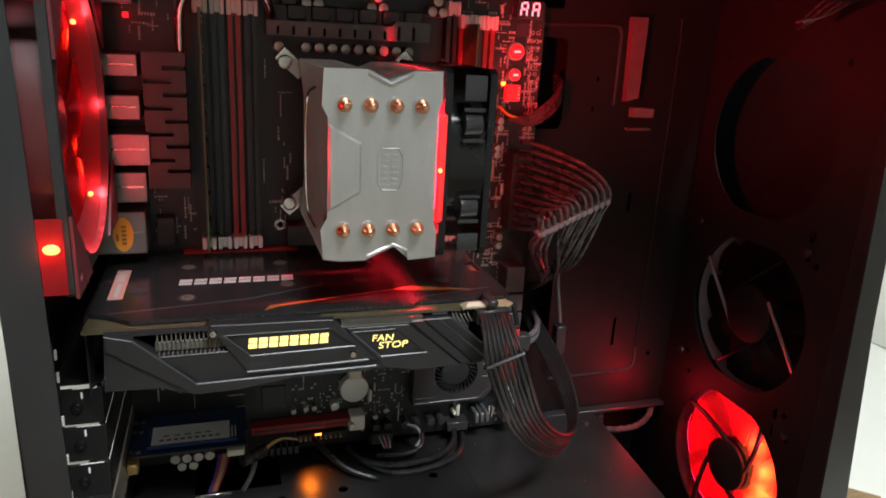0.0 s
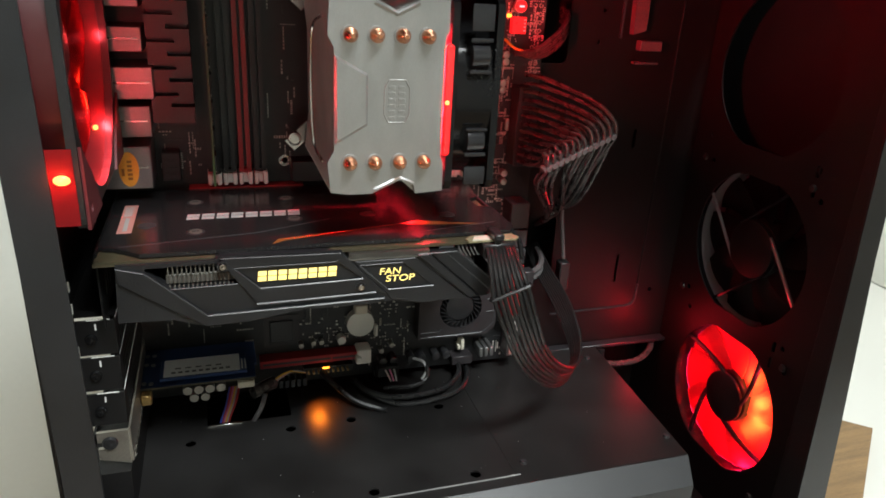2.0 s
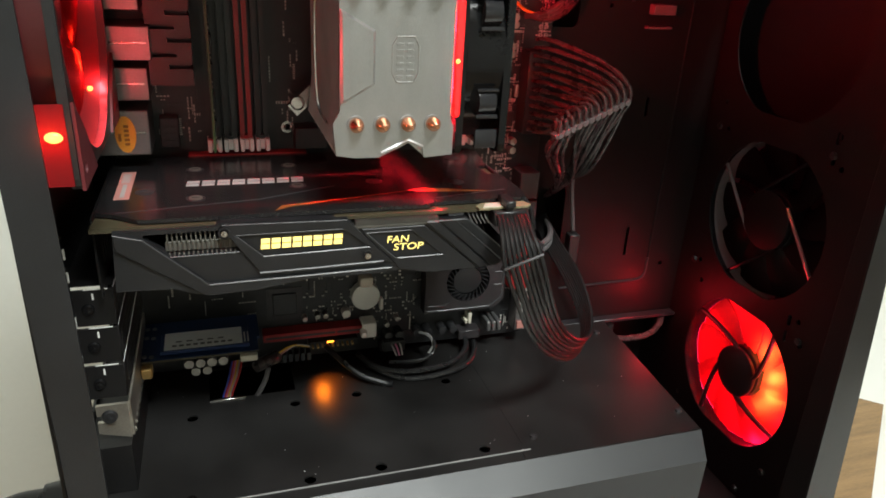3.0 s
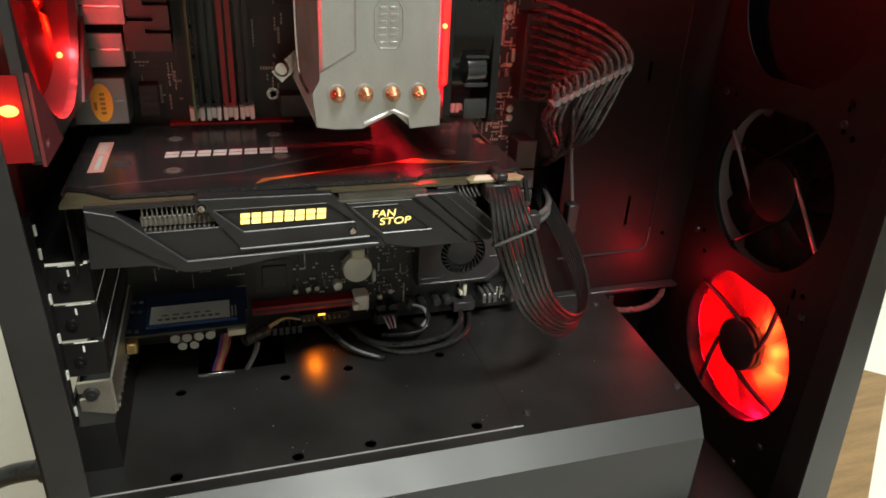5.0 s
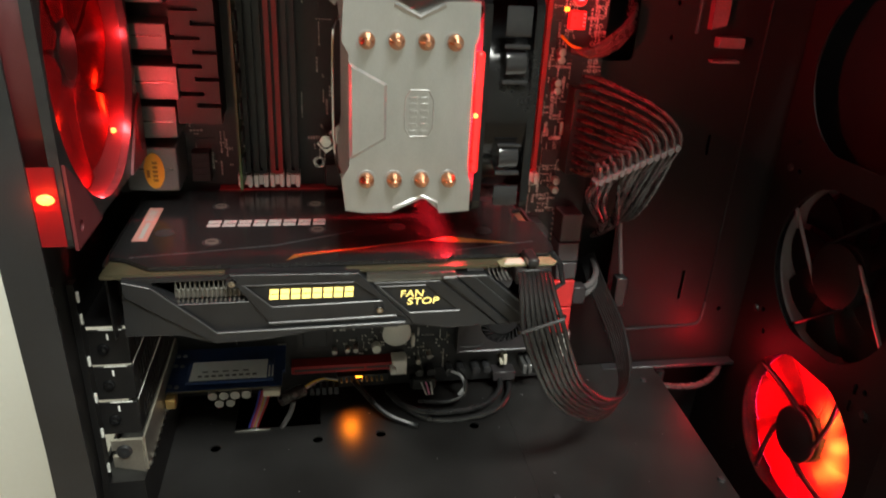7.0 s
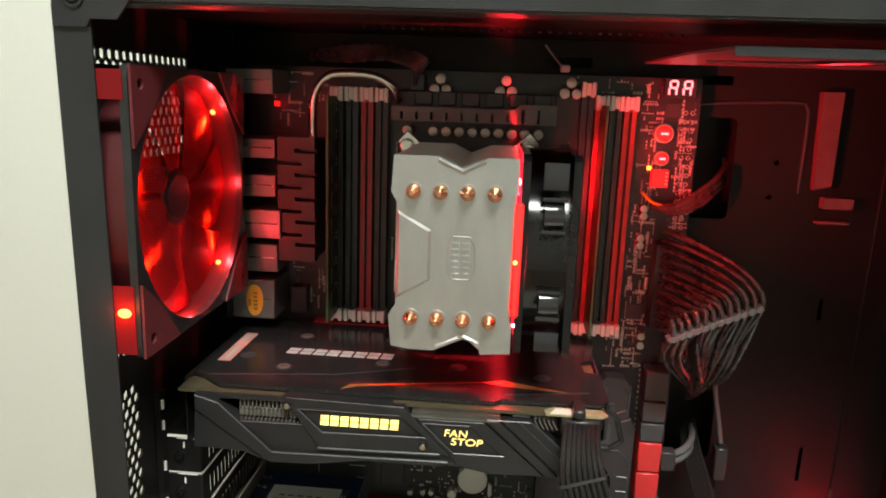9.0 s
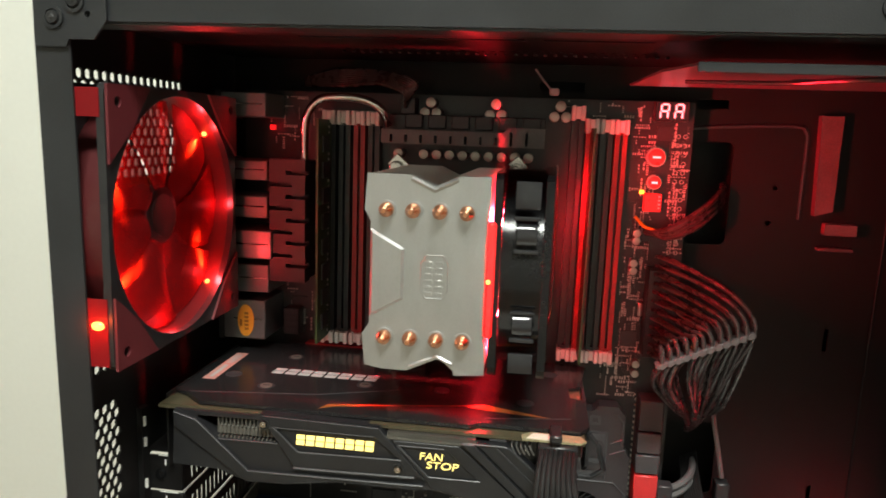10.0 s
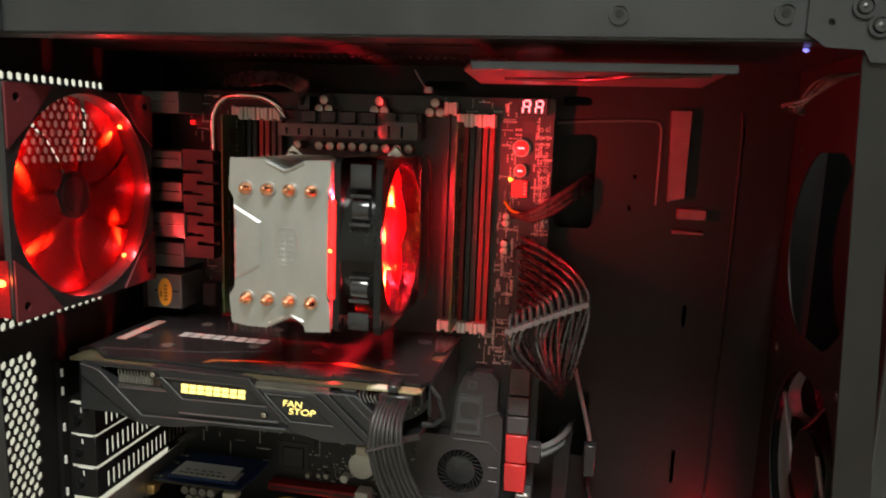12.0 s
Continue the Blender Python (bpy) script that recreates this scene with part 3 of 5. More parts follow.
def blade_mesh(r0, r1, span, pitch, sweep, depth=0.0012):
    """One twisted fan blade about the local z axis."""
    bm = B()
    rows, cols = 7, 6
    sheets = []
    for side in (1, -1):
        g = []
        for i in range(rows):
            r = r0 + (r1 - r0) * i / (rows - 1)
            line = []
            for j in range(cols):
                u = j / (cols - 1) - 0.5
                a = u * span * (1 - 0.12 * i / (rows - 1)) + sweep * (i / (rows - 1)) ** 1.3
                z = -u * pitch * (1.15 - 0.35 * i / (rows - 1)) + 0.002 * math.cos(math.pi * u) + side * depth / 2
                line.append(bm.verts.new((r * math.cos(a), r * math.sin(a), z)))
            g.append(line)
        sheets.append(g)
        for i in range(rows - 1):
            for j in range(cols - 1):
                q = (g[i][j], g[i][j + 1], g[i + 1][j + 1], g[i + 1][j])
                bm.faces.new(q if side > 0 else q[::-1])
    a, b = sheets
    edge = lambda g: [g[0][j] for j in range(cols)] + [g[i][-1] for i in range(1, rows)] + [g[-1][j] for j in range(cols - 2, -1, -1)] + [g[i][0] for i in range(rows - 2, 0, -1)]
    ea, eb = edge(a), edge(b)
    for k in range(len(ea)):
        n = (k + 1) % len(ea)
        bm.faces.new((ea[k], eb[k], eb[n], ea[n]))
    return bm


def fan(label, m, size, depth, frame_mat, blade_mat, hub_mat, strut_mat, blades=9, struts=4, strut_side=1, pads=None, span=None, turn=0.0, hub_r=0.19, flip=1, lift=0.5, barrel=None, sunk=0.005, tangent=0):
    """A case fan, square, blowing along its local z; m is its pose."""
    f = thing("case_fan", (0, 0, 0), label, "fan", m=m)
    h, R = size / 2, size / 2 * 0.955
    corner = h - size * 0.0625
    for z0, z1 in ((-depth / 2, -depth / 2 + 0.0035), (depth / 2 - 0.0035, depth / 2)):
        holes = [ring((0, 0), R, 48)] + [ring((sx * corner, sy * corner), 0.0022, 14) for sx in (-1, 1) for sy in (-1, 1)]
        part("flange", plate(B(), rect(-h, h, -h, h, 0.005), holes, "z", z0, z1), frame_mat, f, local=True, shade=False)
    part("barrel", plate(B(), ring((0, 0), R + 0.0024, 48), [ring((0, 0), R, 48)], "z", -depth / 2 + 0.0036, depth / 2 - 0.0036), barrel or frame_mat, f, local=True)
    if pads:
        for sx in (-1, 1):
            for sy in (-1, 1):
                c = [(sx * (h - 0.0006), sy * (h - 0.0006)), (sx * (h - 0.0006), sy * (h - size * 0.27)), (sx * (h - size * 0.14), sy * (h - size * 0.16)), (sx * (h - size * 0.27), sy * (h - 0.0006))]
                part("corner_pad", plate(B(), c, [ring((sx * corner, sy * corner), 0.0024, 14)], "z", depth / 2 + 0.0002, depth / 2 + 0.0014), pads, f, "dark red rubber corner pad", local=True, shade=False)
    hr_ = size * hub_r
    bm = B()
    cyl(bm, (0, 0, -depth / 2 + 0.004), (0, 0, depth / 2 - sunk), hr_, seg=32, b=0.0015)
    hub = part("hub", bm, hub_mat, f, local=True)
    part("hub_cap", cyl(B(), (0, 0, depth / 2 - sunk), (0, 0, depth / 2 - sunk + 0.0006), hr_ * 0.72, seg=28), hub_mat, hub, local=True)
    span = span or 2 * math.pi / blades * 1.02
    me = mesh_of("blade", blade_mesh(hr_ - 0.0005, R - 0.0015, span, flip * depth * lift, 0.28), blade_mat, True)
    for k in range(blades):
        b = part("blade", me, None, f, local=True)
        b.matrix_basis = Matrix.Rotation(turn + 2 * math.pi * k / blades, 4, "Z")
    for k in range(struts):
        a = radians(62) + 2 * math.pi * k / struts
        run = ((hr_ * 0.98, -71), (R + 0.001, 0)) if tangent else ((hr_ * 0.9, 50), (hr_ * 1.15, 36), (R * 0.66, 13), (R + 0.001, 0))
        pts = [(q * math.cos(a - radians(g)), q * math.sin(a - radians(g))) for q, g in run]
        z = strut_side * (depth / 2 - 0.0018)
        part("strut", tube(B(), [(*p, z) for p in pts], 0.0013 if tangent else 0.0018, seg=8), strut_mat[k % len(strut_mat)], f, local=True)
    part("motor_plate", cyl(B(), (0, 0, strut_side * (depth / 2 - 0.0032)), (0, 0, strut_side * (depth / 2 - 0.0004)), hr_ * 0.98, seg=32, b=0.0006), hub_mat, f, local=True)
    return f


def facing(x, y, z, sign):
    """A pose whose local z runs along world x (sign), with local y up."""
    rot = Matrix(((0, 0, sign), (sign, 0, 0), (0, 1, 0))).to_4x4()
    return Matrix.Translation((x, y, z)) @ rot


REAR = (-0.0478, -0.1008, 0.3664)
rear_fan = fan("red lit exhaust fan with translucent blades and red rubber corners", facing(*REAR, 1), 0.121, 0.025, PLASTIC, REDFAN, PLATE, [GREYPL], blades=7, struts=0, strut_side=-1, pads=PADRED, span=0.95, turn=0.62, hub_r=0.12, flip=-1, lift=0.10, barrel=BARREL, sunk=0.0105)
fan("front intake fan glowing red behind curved black struts", facing(0.3865, FAN_Y, FANS_Z[0], -1), 0.12, 0.025, PLASTIC, REDBLADE, PLASTIC, [PLASTIC], blades=9, struts=4, turn=0.35, span=1.1, lift=0.24, hub_r=0.165)
# Every second strut and the barrel are grey where the black plastic reflects.
fan("unlit black front intake fan, reflections in grey on struts and barrel", facing(0.3865, FANS_Y[1], FANS_Z[1], -1), 0.12, 0.025, GLOSSY, SMOKE, PLATE, [GLOSSY, SHINE], blades=9, struts=4, turn=0.2, lift=0.3, hub_r=0.18, tangent=1, barrel=SHINE)
for z0, z1 in ((0.3085, 0.338), (0.4130, 0.4245)):
    part("corner_wrap", box(B(), -0.0585, -0.0372, -0.16175, -0.1614, z0, z1), WRAPRED, rear_fan, "red translucent corner wrap")
# light-emitting diodes of the fans, with lamps added for their wash and spill
for p, aim in (((-0.0440, -0.0595, 0.4062), (-0.0440, -0.0720, 0.3980)), ((-0.0430, -0.0612, 0.3248), (-0.0430, -0.0640, 0.3500)), ((-0.0430, -0.1480, 0.3360), (-0.0430, -0.1180, 0.3450)), ((-0.0430, -0.1498, 0.3935), (-0.0430, -0.1340, 0.3720))):
    part("led", ball(B(), p, 0.0013, (1, 1.5, 1)), LEDRED, rear_fan, "small red light-emitting diode")
    d = (Vector(aim) - Vector(p)).normalized()
    led_beam("rear_fan_beam", Vector(p) + d * 0.001 + Vector((0.0030, 0, 0)), Vector(p) + d * 0.024 + Vector((-0.008, 0, 0)), 3.2, (1.0, 0.20, 0.03), 30)
    led_lamp("rear_fan_led", Vector(p) + d * 0.004 + Vector((0.0050, 0, 0)), 0.020, (1.0, 0.04, 0.04), 0.001)
part("led", ball(B(), (-0.0415, -0.1622, 0.3265), 0.0020, (1.5, 0.6, 1)), LEDRED, rear_fan, "small red light-emitting diode")
led_lamp("rear_fan_side_led", (-0.0425, -0.1670, 0.3265), 0.012, (1.0, 0.10, 0.02), 0.001)
# Fill lamps added round the rim to wash the blades red.
for ang, w in ((140, 0.030), (220, 0.030), (318, 0.026), (60, 0.022), (180, 0.026), (265, 0.024), (0, 0.016)):
    a = radians(ang)
    led_lamp("rear_fan_rim_fill", (-0.0395, REAR[1] + 0.0535 * math.cos(a), REAR[2] + 0.0535 * math.sin(a)), w, (1.0, 0.05, 0.06), 0.001)
for ang in (120, 160, 200, 240):
    a = radians(ang)
    led_lamp("front_fan_rim_led", (0.3785, FAN_Y + 0.0545 * math.cos(a), FANS_Z[0] + 0.0545 * math.sin(a)), 0.06, CRIMSON, 0.001)
for dy, dz in ((-0.022, 0.03), (0.022, -0.018), (0.02, 0.03), (-0.02, -0.03)):
    led_lamp("front_fan_back_led", (0.3985, FAN_Y + dy, FANS_Z[0] + dz), 0.85, CRIMSON, 0.003)
for dy, dz, w in ((-0.016, 0.024, 0.055), (-0.026, 0.010, 0.070), (-0.028, -0.006, 0.055), (-0.022, -0.018, 0.02)):
    led_beam("front_fan_hub_led", (0.3765, FAN_Y + dy, FANS_Z[0] + dz), (0.40, FAN_Y + dy * 1.1, FANS_Z[0] + dz * 1.1), 1.1 * w, (1.0, 0.9, 0.08), 150, 0.006)
# Lamp added in open air for the red this fan spills on the tray.
led_lamp("front_fan_glow", (0.3400, -0.004, 0.142), 0.09, RED, 0.012)

# ---- processor cooler ----
PY = -0.1225
cooler = thing("cpu_cooler", (0.09, -0.01, 0.35), "aluminium tower processor cooler with copper heat pipe tips", "cpu cooler")
outline = [(0.0632, 0.3055), (0.0715, 0.3042), (0.083, 0.3042), (0.0965, 0.3105), (0.1035, 0.3085), (0.1045, 0.3035), (0.1182, 0.3045),
           (0.1182, 0.318), (0.1165, 0.322), (0.1165, 0.376), (0.1182, 0.380), (0.1178, 0.3935), (0.104, 0.3932), (0.099, 0.3895), (0.093, 0.3885), (0.083, 0.3932), (0.0632, 0.3932), (0.0622, 0.377), (0.065, 0.372), (0.065, 0.3255), (0.0618, 0.320)]
top = part("top_plate", plate(B(), outline, [], "y", PY, PY + 0.0012), ALU, cooler, shade=False)
bm = plate(B(), [(0.065, 0.3690), (0.0805, 0.3605), (0.0805, 0.3375), (0.0652, 0.3285)], [], "y", PY - 0.0014, PY - 0.0001)
bmesh.ops.bevel(bm, geom=[e for e in bm.edges if all(abs(v.co.y - (PY - 0.0014)) < 1e-5 for v in e.verts) and len(e.link_faces) == 2 and any(abs(f.normal.y) < 0.5 for f in e.link_faces)], offset=0.0011, segments=1, affect="EDGES")
part("pressed_panel", bm, ALU, top, shade=False)
part("pressed_chevron", tube(B(), [(0.084, PY, 0.3062), (0.0965, PY, 0.3118), (0.1035, PY, 0.3085)], 0.0010, seg=6, smooth=False), ALU, top)
part("pressed_chevron", tube(B(), [(0.083, PY, 0.3915), (0.0935, PY, 0.3868), (0.1035, PY, 0.3918)], 0.0010, seg=6, smooth=False), ALU, top)
# embossed badge: a six-sided rim and plain bars
cx, cz = 0.0942, 0.3482
rim = [(cx - 0.0038, cz - 0.0098), (cx + 0.0038, cz - 0.0098), (cx + 0.006, cz - 0.006), (cx + 0.006, cz + 0.006), (cx + 0.0038, cz + 0.0098), (cx - 0.0038, cz + 0.0098), (cx - 0.006, cz + 0.006), (cx - 0.006, cz - 0.006), (cx - 0.0038, cz - 0.0098)]
part("badge_rim", tube(B(), [(a, PY - 0.0001, b) for a, b in rim], 0.00032, seg=6, smooth=False), ALU, top)
for col in (-0.0025, 0.0022):
    for k in range(6):
        part("badge_bar", box(B(), cx + col - 0.0017, cx + col + 0.0017, PY - 0.00022, PY, cz - 0.0081 + k * 0.0028, cz - 0.0068 + k * 0.0028, 0.0001), ALU, top)
# fins
for k in range(46):
    y = PY + 0.003 + k * 0.00205
    bm = plate(B(), [(0.0632, 0.3055), (0.083, 0.3045), (0.0965, 0.311), (0.1045, 0.304), (0.1175, 0.305), (0.1175, 0.393), (0.104, 0.3928), (0.093, 0.3882), (0.083, 0.3928), (0.0632, 0.3928), (0.0655, 0.372), (0.0655, 0.3255)], [], "y", y, y + 0.0005)
    part("fin", bm, FIN, cooler, shade=False)
for row in (0.3775, 0.3196):
    for k in range(4):
        x = 0.0722 + 0.0119 * k
        bm = cyl(B(), (x, PY, row), (x, PY - 0.0030, row), 0.0034, 0.0032, seg=18)
        cyl(bm, (x, PY - 0.0030, row), (x, PY - 0.0062, row), 0.0032, 0.0015, seg=18)
        cyl(bm, (x, PY - 0.0062, row), (x, PY - 0.0078, row), 0.0015, 0.0010, seg=12)
        pipe = part("heat_pipe", bm, COPPER, cooler, "copper heat pipe tip")
        part("pipe_collar", plate(B(), ring((x, row), 0.0041, 18), [ring((x, row), 0.0034, 18)], "y", PY - 0.0010, PY), ALU, pipe)
        part("pipe_shaft", cyl(B(), (x, -0.026, row), (x, -0.012, row), 0.003), COPPER, pipe)
part("base_block", box(B(), 0.072, 0.108, -0.028, -0.006, 0.328, 0.368, 0.001), ALU, cooler)
for sx, sz, ang in ((0.0573, 0.3095, 1), (0.0555, 0.3905, -1), (0.124, 0.3905, 1)):
    arm = part("mount_arm", box(B(), -0.008, 0.010, -0.001, 0.001, -0.0045, 0.0045, 0.0006), NICKEL, cooler)
    arm.matrix_parent_inverse = Matrix.Identity(4)
    arm.matrix_basis = Matrix.Translation(Vector((sx + (0.003 if sx < 0.1 else -0.003), -0.0215, sz)) - Vector((0.09, -0.01, 0.35))) @ Matrix.Rotation(radians(-42 * ang), 4, "Y")
    bm = B()
    cyl(bm, (sx, -0.0005, sz), (sx, -0.028, sz), 0.0026, seg=16)
    cyl(bm, (sx, -0.023, sz), (sx, -0.0275, sz), 0.0040, seg=20, b=0.0008)
    part("spring_screw", bm, NICKEL, cooler, "nickel spring screw")
bm = tube(B(), [(0.0622, -0.104, 0.384), (0.0600, -0.09, 0.377), (0.0596, -0.085, 0.35), (0.0600, -0.09, 0.323), (0.0622, -0.104, 0.316)], 0.0007, seg=6)
part("wire_clip", bm, NICKEL, cooler)
part("wire_clip", tube(B(), [(0.1468, -0.028, 0.396), (0.1482, -0.022, 0.385), (0.1485, -0.018, 0.35), (0.1482, -0.022, 0.312), (0.1468, -0.028, 0.303)], 0.0007, seg=6), NICKEL, cooler)
# its fan
cpu_fan = fan("black ninety-two millimetre fan clipped to the cooler, glowing red inside", facing(0.1322, -0.0765, 0.3495, 1), 0.0915, 0.0255, GLOSSY, REDBLADE, REDBLADE, [PLASTIC], blades=7, struts=0, strut_side=-1, span=1.1, turn=0.2, hub_r=0.2, lift=0.34)
for z0, z1, y1 in ((0.3610, 0.3630, -0.1240), (0.3755, 0.3775, -0.1240), (0.3215, 0.3235, -0.1240), (0.3340, 0.3355, -0.1240), (0.3075, 0.3165, -0.1245), (0.3805, 0.3925, -0.1238)):
    part("fan_clip", box(B(), 0.1285, 0.1395, y1, -0.1224, z0, z1, 0.0006, 2), SHINY, cpu_fan, "glossy moulded fan clip")
for zc in (0.3692, 0.3288):
    part("fan_clip", cyl(B(), (0.1298, -0.1180, zc), (0.1385, -0.1180, zc), 0.0066, seg=40, b=0.0006), SHINY, cpu_fan, "glossy moulded fan clip")
# The red-lit gap between cooler and fan, added as a glowing strip.
part("lit_gap_strip", box(B(), 0.1171, 0.1209, -0.1237, -0.1214, 0.3222, 0.3743, 0.0010), GLOWRED, cpu_fan, "glowing strip added for the red-lit gap beside the fan")
part("led", ball(B(), (0.1183, -0.1236, 0.3478), 0.0011), LEDRED, cpu_fan, "bright red light-emitting diode")
for ang in (120, 150, 180, 210, 240):
    a = radians(ang)
    led_lamp("cooler_fan_rim_led", (0.1400, -0.0765 + 0.0415 * math.cos(a), 0.3495 + 0.0415 * math.sin(a)), 0.05, RED, 0.0008)
for dy, dz in ((-0.022, 0.022), (0.022, -0.022), (-0.022, -0.022), (0.022, 0.022)):
    led_lamp("cooler_fan_back_led", (0.1222, -0.0765 + dy, 0.3495 + dz), 2.2, RED, 0.002)
for dy, dz in ((-0.023, 0.004), (0.019, -0.012), (0.004, 0.022), (-0.010, -0.021)):
    led_beam("cooler_fan_hub_led", (0.1410, -0.0765 + dy, 0.3495 + dz), (0.120, -0.0765 + dy * 0.9, 0.3495 + dz * 0.9), 0.55, (1.0, 0.95, 0.10), 140, 0.0015)
# Lamps added outside the fan for its red spill on memory and tray.
led_lamp("cooler_fan_spill_front", (0.1515, -0.085, 0.352), 0.14, RED, 0.004)
led_beam("cooler_fan_beam", (0.1490, -0.108, 0.376), (0.290, -0.030, 0.425), 4.6, RED, 92, 0.003)
# Lamps added in the gap to throw the red patch on the backplate.
for y in (-0.062, -0.080, -0.098):
    led_lamp("cooler_fan_spill_under", (0.1191, y, 0.3105), 0.20, RED, 0.0006)

# ---- motherboard ----
board = thing("motherboard", (0.08, 0.0, 0.28), "black motherboard with black and red memory slots", "motherboard")
X0, X1, Z0, Z1 = -0.046, 0.2235, 0.1275, 0.4335
part("circuit_board", plate(B(), rect(X0, X1, Z0, Z1, 0.001), [ring(c, 0.002, 12) for c in ((0.0535, 0.290), (0.215, 0.29), (0.216, 0.427), (-0.04, 0.427))], "y", 0.0, 0.0016), PCB, board, shade=False)
part("mounting_ring", plate(B(), ring((0.0535, 0.290), 0.0036), [ring((0.0535, 0.290), 0.0019)], "y", -0.0006, -0.0001), NICKEL, board)


def dimm_slot(x, colour, z0=0.2785, z1=0.4225):
    s = part("memory_slot", plate(B(), rect(x - 0.0035, x + 0.0035, z0 + 0.006, z1 - 0.006), [rect(x - 0.0008, x + 0.0008, z0 + 0.009, z1 - 0.009)], "y", -0.0085, -0.0001), colour, board, shade=False)
    part("slot_floor", box(B(), x - 0.0008, x + 0.0008, -0.004, -0.0001, z0 + 0.009, z1 - 0.009), CHIP, s)
    for a, b in ((z0, z0 + 0.0075), (z1 - 0.0085, z1)):
        bm = box(B(), x - 0.0040, x - 0.0014, -0.0125, -0.0002, a, b, 0.0005)
        box(bm, x + 0.0014, x + 0.0040, -0.0125, -0.0002, a, b, 0.0005)
        box(bm, x - 0.0014, x + 0.0014, -0.0120 if a > 0.4 else -0.0105, -0.0002, a + 0.001, b - 0.0005, 0.0003)
        part("latch", bm, WHITEPL, s, "white plastic latch")


LEFT_BANK = [0.0112 + 0.0090 * k for k in range(4)]
RIGHT_BANK = [0.1578 + 0.0083 * k for k in range(4)]
for k, (x, c) in enumerate(zip(LEFT_BANK + RIGHT_BANK, (PLASTIC, PLASTIC, REDPL, PLASTIC, PLASTIC, REDPL, PLASTIC, REDPL))):
    dimm_slot(x, c, z1=0.4295 if k == 4 else 0.4225)


def memory(x):
    ram = thing("memory_module", (x, -0.008, 0.3505), "bare green memory module standing in its slot", "memory module", "memory modules")
    part("module_board", box(B(), x - 0.00065, x + 0.00065, -0.0335, -0.0045, 0.2842, 0.4168), GREENPCB, ram)
    for k in range(8):
        z = 0.2915 + 0.0152 * k
        part("memory_chip", box(B(), x + 0.0007, x + 0.0018, -0.027, -0.0155, z, z + 0.0092, 0.0002), CHIP, ram)
    bm = B()
    for k in range(40):
        box(bm, x + 0.0007, x + 0.0012, -0.0145, -0.0135, 0.287 + k * 0.0032, 0.2884 + k * 0.0032)
    part("resistor_row", bm, SMD, ram, kind="stuff")


memory(LEFT_BANK[0])
memory(RIGHT_BANK[1])
# power stage heatsink over the socket, with slots in its face
bm = B()
prof = [(0.046, 0.4045), (0.046, 0.4125), (0.116, 0.4125), (0.119, 0.4155), (0.1395, 0.4155), (0.1395, 0.4045)]
cuts = [rect(0.0512 + 0.0086 * k, 0.0527 + 0.0086 * k, 0.4052, 0.4098 if k < 8 else 0.4128, 0.0006) for k in range(11)]
sink = part("power_heatsink", plate(bm, prof, [c for c in cuts if c[0][0] < 0.137], "y", -0.024, -0.012), SINKLIT, board, "grey slotted power stage heatsink, its face paler as lit", shade=False)
part("sink_base", box(B(), 0.046, 0.1395, -0.0118, -0.0002, 0.4055, 0.4215, 0.0006), SINK, sink)
for k in range(6):
    part("choke", box(B(), 0.058 + 0.0137 * k, 0.0685 + 0.0137 * k, -0.0145, -0.0119, 0.4135, 0.4215, 0.0006), SINK, sink)
for k in range(11):
    x = 0.0535 + 0.0077 * k
    if k not in (1,):
        cap = part("capacitor", cyl(B(), (x, -0.0002, 0.3985), (x, -0.0105, 0.3985), 0.0029, seg=18, b=0.0004), CAPTOP, board)
for gx in (0.0725, 0.1105, 0.1475):
    for dx, dz in ((0, 0.0032), (-0.0034, -0.0028), (0.0034, -0.0028)):
        part("capacitor", cyl(B(), (gx + dx, -0.0002, 0.4255 + dz), (gx + dx, -0.0115, 0.4255 + dz), 0.0030, seg=18, b=0.0004), CAPTOP, board)
part("power_socket", box(B(), 0.055, 0.0635, -0.013, -0.0002, 0.4215, 0.431, 0.0005), PLASTIC, board)
# side heatsink with comb cuts and its heat pipe
comb_edge = [(-0.0185, 0.3205), (0.0032, 0.3205)]
for z in (0.3290, 0.3425, 0.3560, 0.3700, 0.3840):
    comb_edge += [(0.0032, z), (-0.0085, z), (-0.0085, z + 0.0024), (0.0032, z + 0.0024)]
comb_edge += [(0.0032, 0.3930), (-0.0185, 0.3930)]
for z in (0.3770, 0.3630, 0.3490, 0.3350):
    comb_edge += [(-0.0185, z + 0.0024), (-0.0045, z + 0.0024), (-0.0045, z), (-0.0185, z)]
side = part("side_heatsink", plate(B(), comb_edge, [], "y", -0.031, -0.022), SINK, board, "dark heatsink with comb-like cuts", shade=False)
part("sink_base", box(B(), -0.018, 0.0026, -0.0218, -0.0002, 0.321, 0.392, 0.0006), SINK, side)
part("sink_pipe", tube(B(), [(0.0005, -0.024, 0.389), (0.0008, -0.0255, 0.405), (0.0025, -0.0265, 0.418), (0.010, -0.027, 0.4275), (0.022, -0.027, 0.4295), (0.036, -0.026, 0.4285), (0.0455, -0.024, 0.4235), (0.0495, -0.018, 0.415)], 0.0024, seg=12), NICKEL, side, "bent nickel heat pipe")
